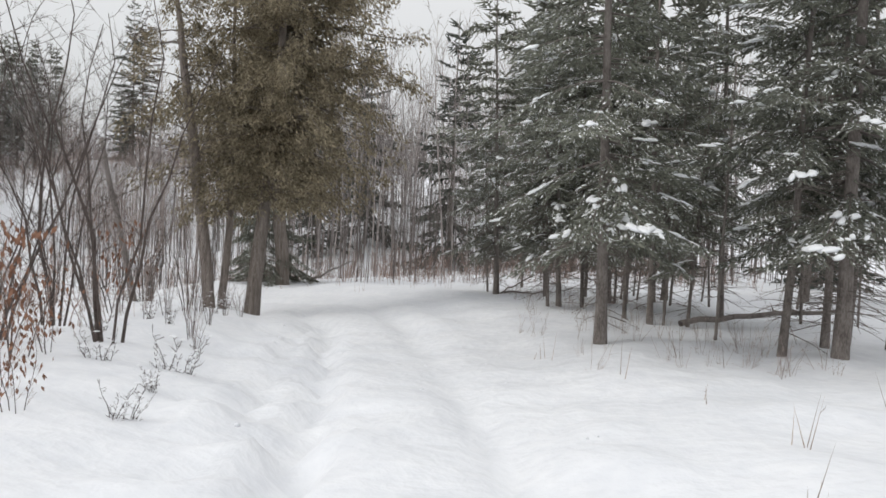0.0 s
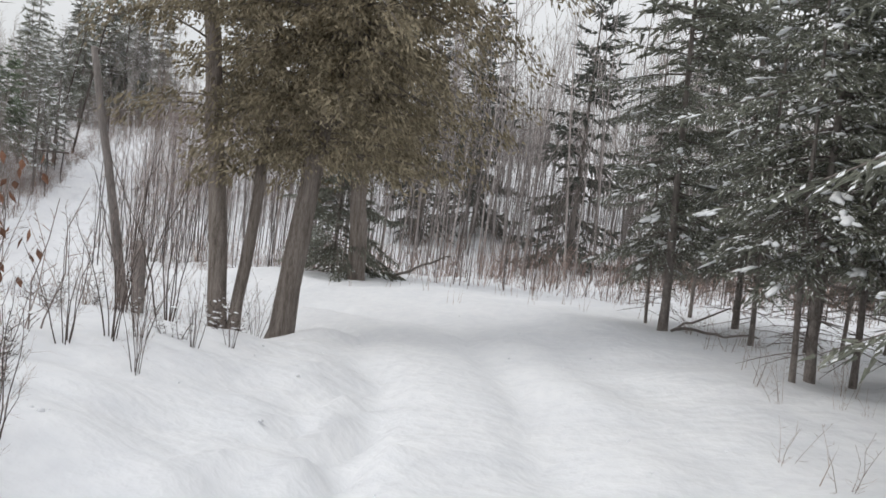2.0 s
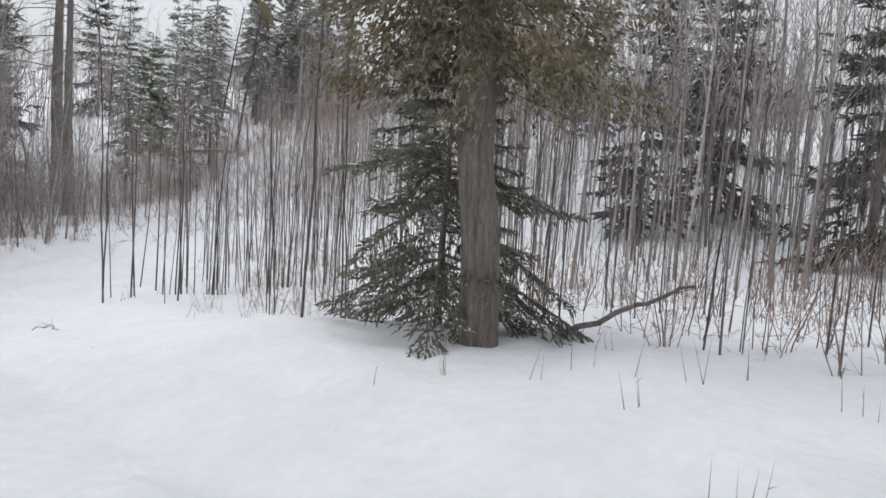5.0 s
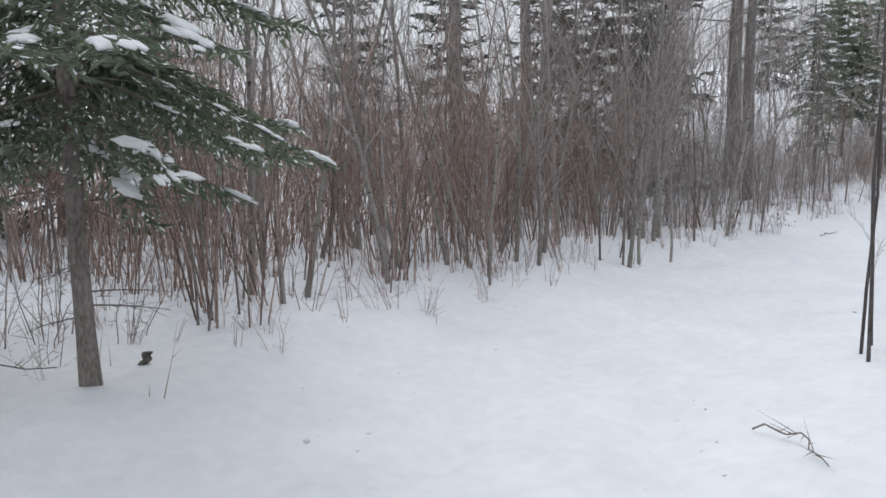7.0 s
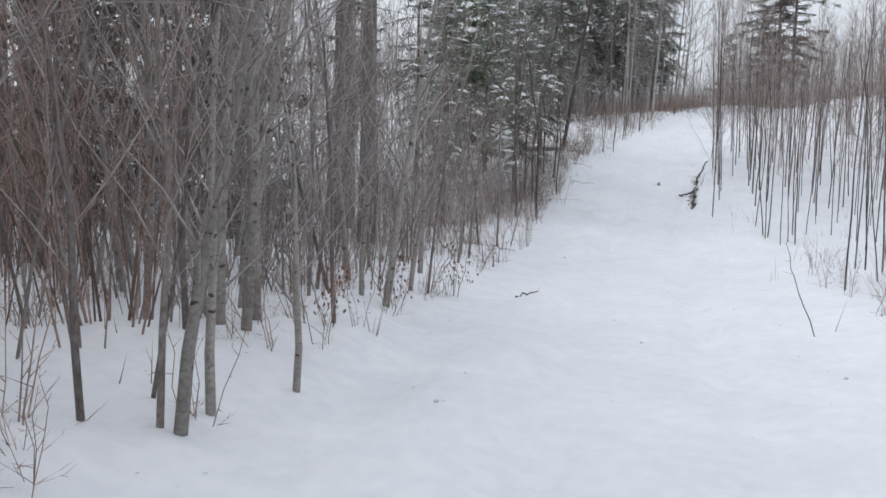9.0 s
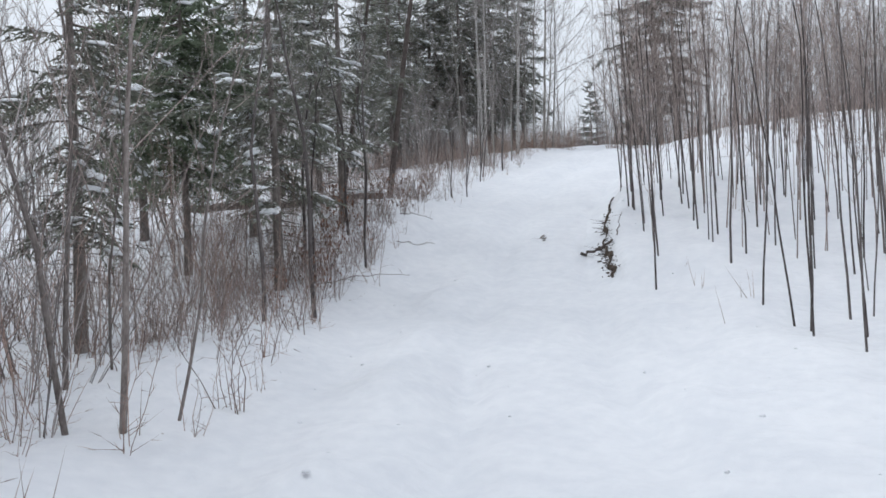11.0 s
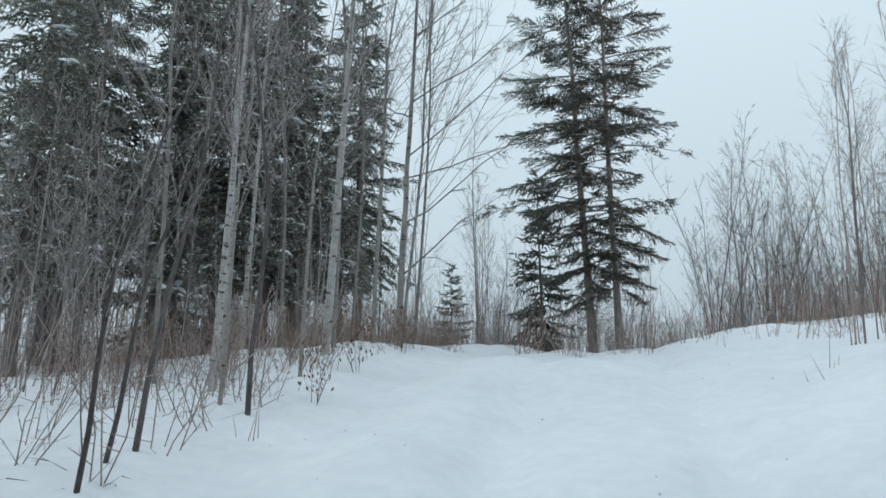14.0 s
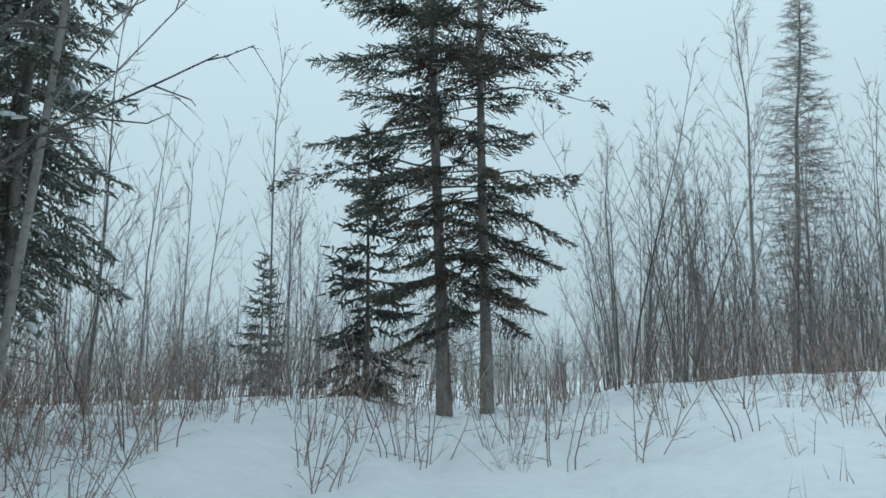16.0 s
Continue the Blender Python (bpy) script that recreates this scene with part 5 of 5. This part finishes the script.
def snowy_shrub(seed, height):
    """A low bush of arching twigs with pads of snow on them."""
    rng = np.random.RandomState(seed)
    top, white = tagged(new("shrub"), "low leafless bush with snow lying on its twigs", "shrub"), Geo()
    stems, twigs = sapling_parts(seed, height, 0.008, 0.15, 8, 4, 7, 0.9, 0.0032, True, 0.07)
    for one in stems:
        part("stem", one, ALDER_BARK, top)
        v, _ = one.arrays()
        for k in range(rng.randint(3, 6)):
            p, r = v[rng.randint(len(v) // 3, len(v))], rng.uniform(0.015, 0.04)
            white.lump(p + (0, 0, 0.004), r * rng.uniform(1.2, 2.2), r, r * 0.6, rng.uniform(0, 6.28), rng)
    part("twigwork", twigs, ALDER_BARK, top, kind="stuff")
    part("snow_cap", white, TREE_SNOW, top, "pads of white snow on the twigs", kind="stuff")
    return top


bush = snowy_shrub(533, 0.75)
sprinkle(bush, [(-3.2, 7.2), (-3.55, 8.5), (-2.95, 6.0), (-4.2, 8.0), (-4.9, 11.4), (-5.6, 12.2), (-5.3, 14.3), (-5.4, 15.4), (-6.6, 14.0), (-7.2, 16.4), (-6.9, 13.0), (-5.2, 10.0), (-5.9, 16.9), (-7.6, 15.2), (-8.3, 17.2)], np.random.RandomState(534), 0.4, 0.8, 3.0, "snowy bushes beside the start of the track")
shrub = leafy_shrub(531, 1.5, 80)
plant(shrub, [(-3.55, 5.6, 40, 0.5, 0, 0), (-4.0, 6.2, 99, 0.6, 0, 0), (-4.65, 6.9, 10, 0.9, 0, 0), (-33.3, 46.9, 66, 0.5, 0, 0), (-33.9, 47.6, 166, 0.6, 0, 0), (-34.0, 48.6, 266, 0.55, 0, 0), (-34.9, 50.4, 16, 0.6, 0, 0), (-37.2, 62.0, 91, 0.5, 0, 0), (-37.6, 64.0, 191, 0.45, 0, 0), (-36.9, 60.4, 291, 0.45, 0, 0), (-4.85, 7.5, 0, 0.95, 0, 0), (-4.7, 8.0, 120, 0.65, 0, 0), (-5.7, 8.3, 80, 1.0, 0, 0), (-6.2, 12.6, 60, 1.1, 0, 0), (-33.9, 46.8, 200, 0.6, 0, 0), (-33.0, 46.2, 250, 0.55, 0, 0), (-34.6, 50.6, 300, 0.6, 0, 0), (-34.2, 47.9, 30, 0.8, 0, 0), (-35.6, 51.0, 10, 0.5, 0, 0), (-34.9, 51.9, 77, 0.45, 0, 0), (-32.6, 45.0, 140, 0.5, 0, 0), (-35.1, 49.2, 222, 0.7, 0, 0), (-25.4, 33.2, 50, 0.5, 0, 0), (-24.6, 31.6, 90, 0.45, 0, 0), (-26.3, 35.2, 190, 0.55, 0, 0)], "brown-leaved shrubs")


thicket("stand_brush", "thin twigs standing in the snow before the spruces", LOW, TWIG, field(700, 0.4, 6.5, 9.5, 22, lambda x, y, s: (s > 2.6) & (s < 6.0), 355)[:70], 356, 0.25, 0.6, 0.15)


def weeds():
    """Dry stalks and twig tips standing out of the snow beside the track."""
    rng = np.random.RandomState(540)
    g = Geo()
    spots = field(1500, -42, 6, 3, 70, lambda x, y, s: (np.abs(s) > 2.3) & (np.abs(s) < 6), 541)[:430]
    for x, y in spots:
        z = on(x, y, -0.02)
        for _ in range(rng.randint(1, 5)):
            h = rng.uniform(0.12, 0.55)
            p = np.array([x + rng.normal(0, 0.08), y + rng.normal(0, 0.08), z])
            q = p + (rng.normal(0, 0.18) * h, rng.normal(0, 0.18) * h, h)
            g.spike(p, q, 0.005)
            if rng.rand() < 0.5:
                m = p + (q - p) * rng.uniform(0.4, 0.8)
                g.spike(m, m + rng.normal(0, 0.4, 3) * h * 0.5 + (0, 0, 0.05), 0.003)
    stuff("dry_weeds", g, DRY_GRASS, "dry weed stalks poking through the snow", "weeds")


weeds()


def snow_clods():
    """Crumbs and clods of snow thrown up along the wheel tracks and fallen off the trees."""
    rng = np.random.RandomState(550)
    g = Geo()
    spots = field(5200, -38, 3, 3, 68, lambda x, y, s: (np.abs(np.abs(s) - 1.7) < 0.75) | ((np.abs(s) < 4.5) & (np.sin(x * 1.7 + y) > 0.93)), 551)[:900]
    for x, y in spots:
        r = 0.008 + 0.022 * rng.rand() ** 3
        g.lump((x, y, on(x, y, -0.25 * r)), r * rng.uniform(0.8, 1.3), r, r * rng.uniform(0.8, 1.1), rng.uniform(0, 6.28), rng)
    stuff("snow_clods", g, SNOW, "small clods of snow scattered along the track", "snow")


snow_clods()
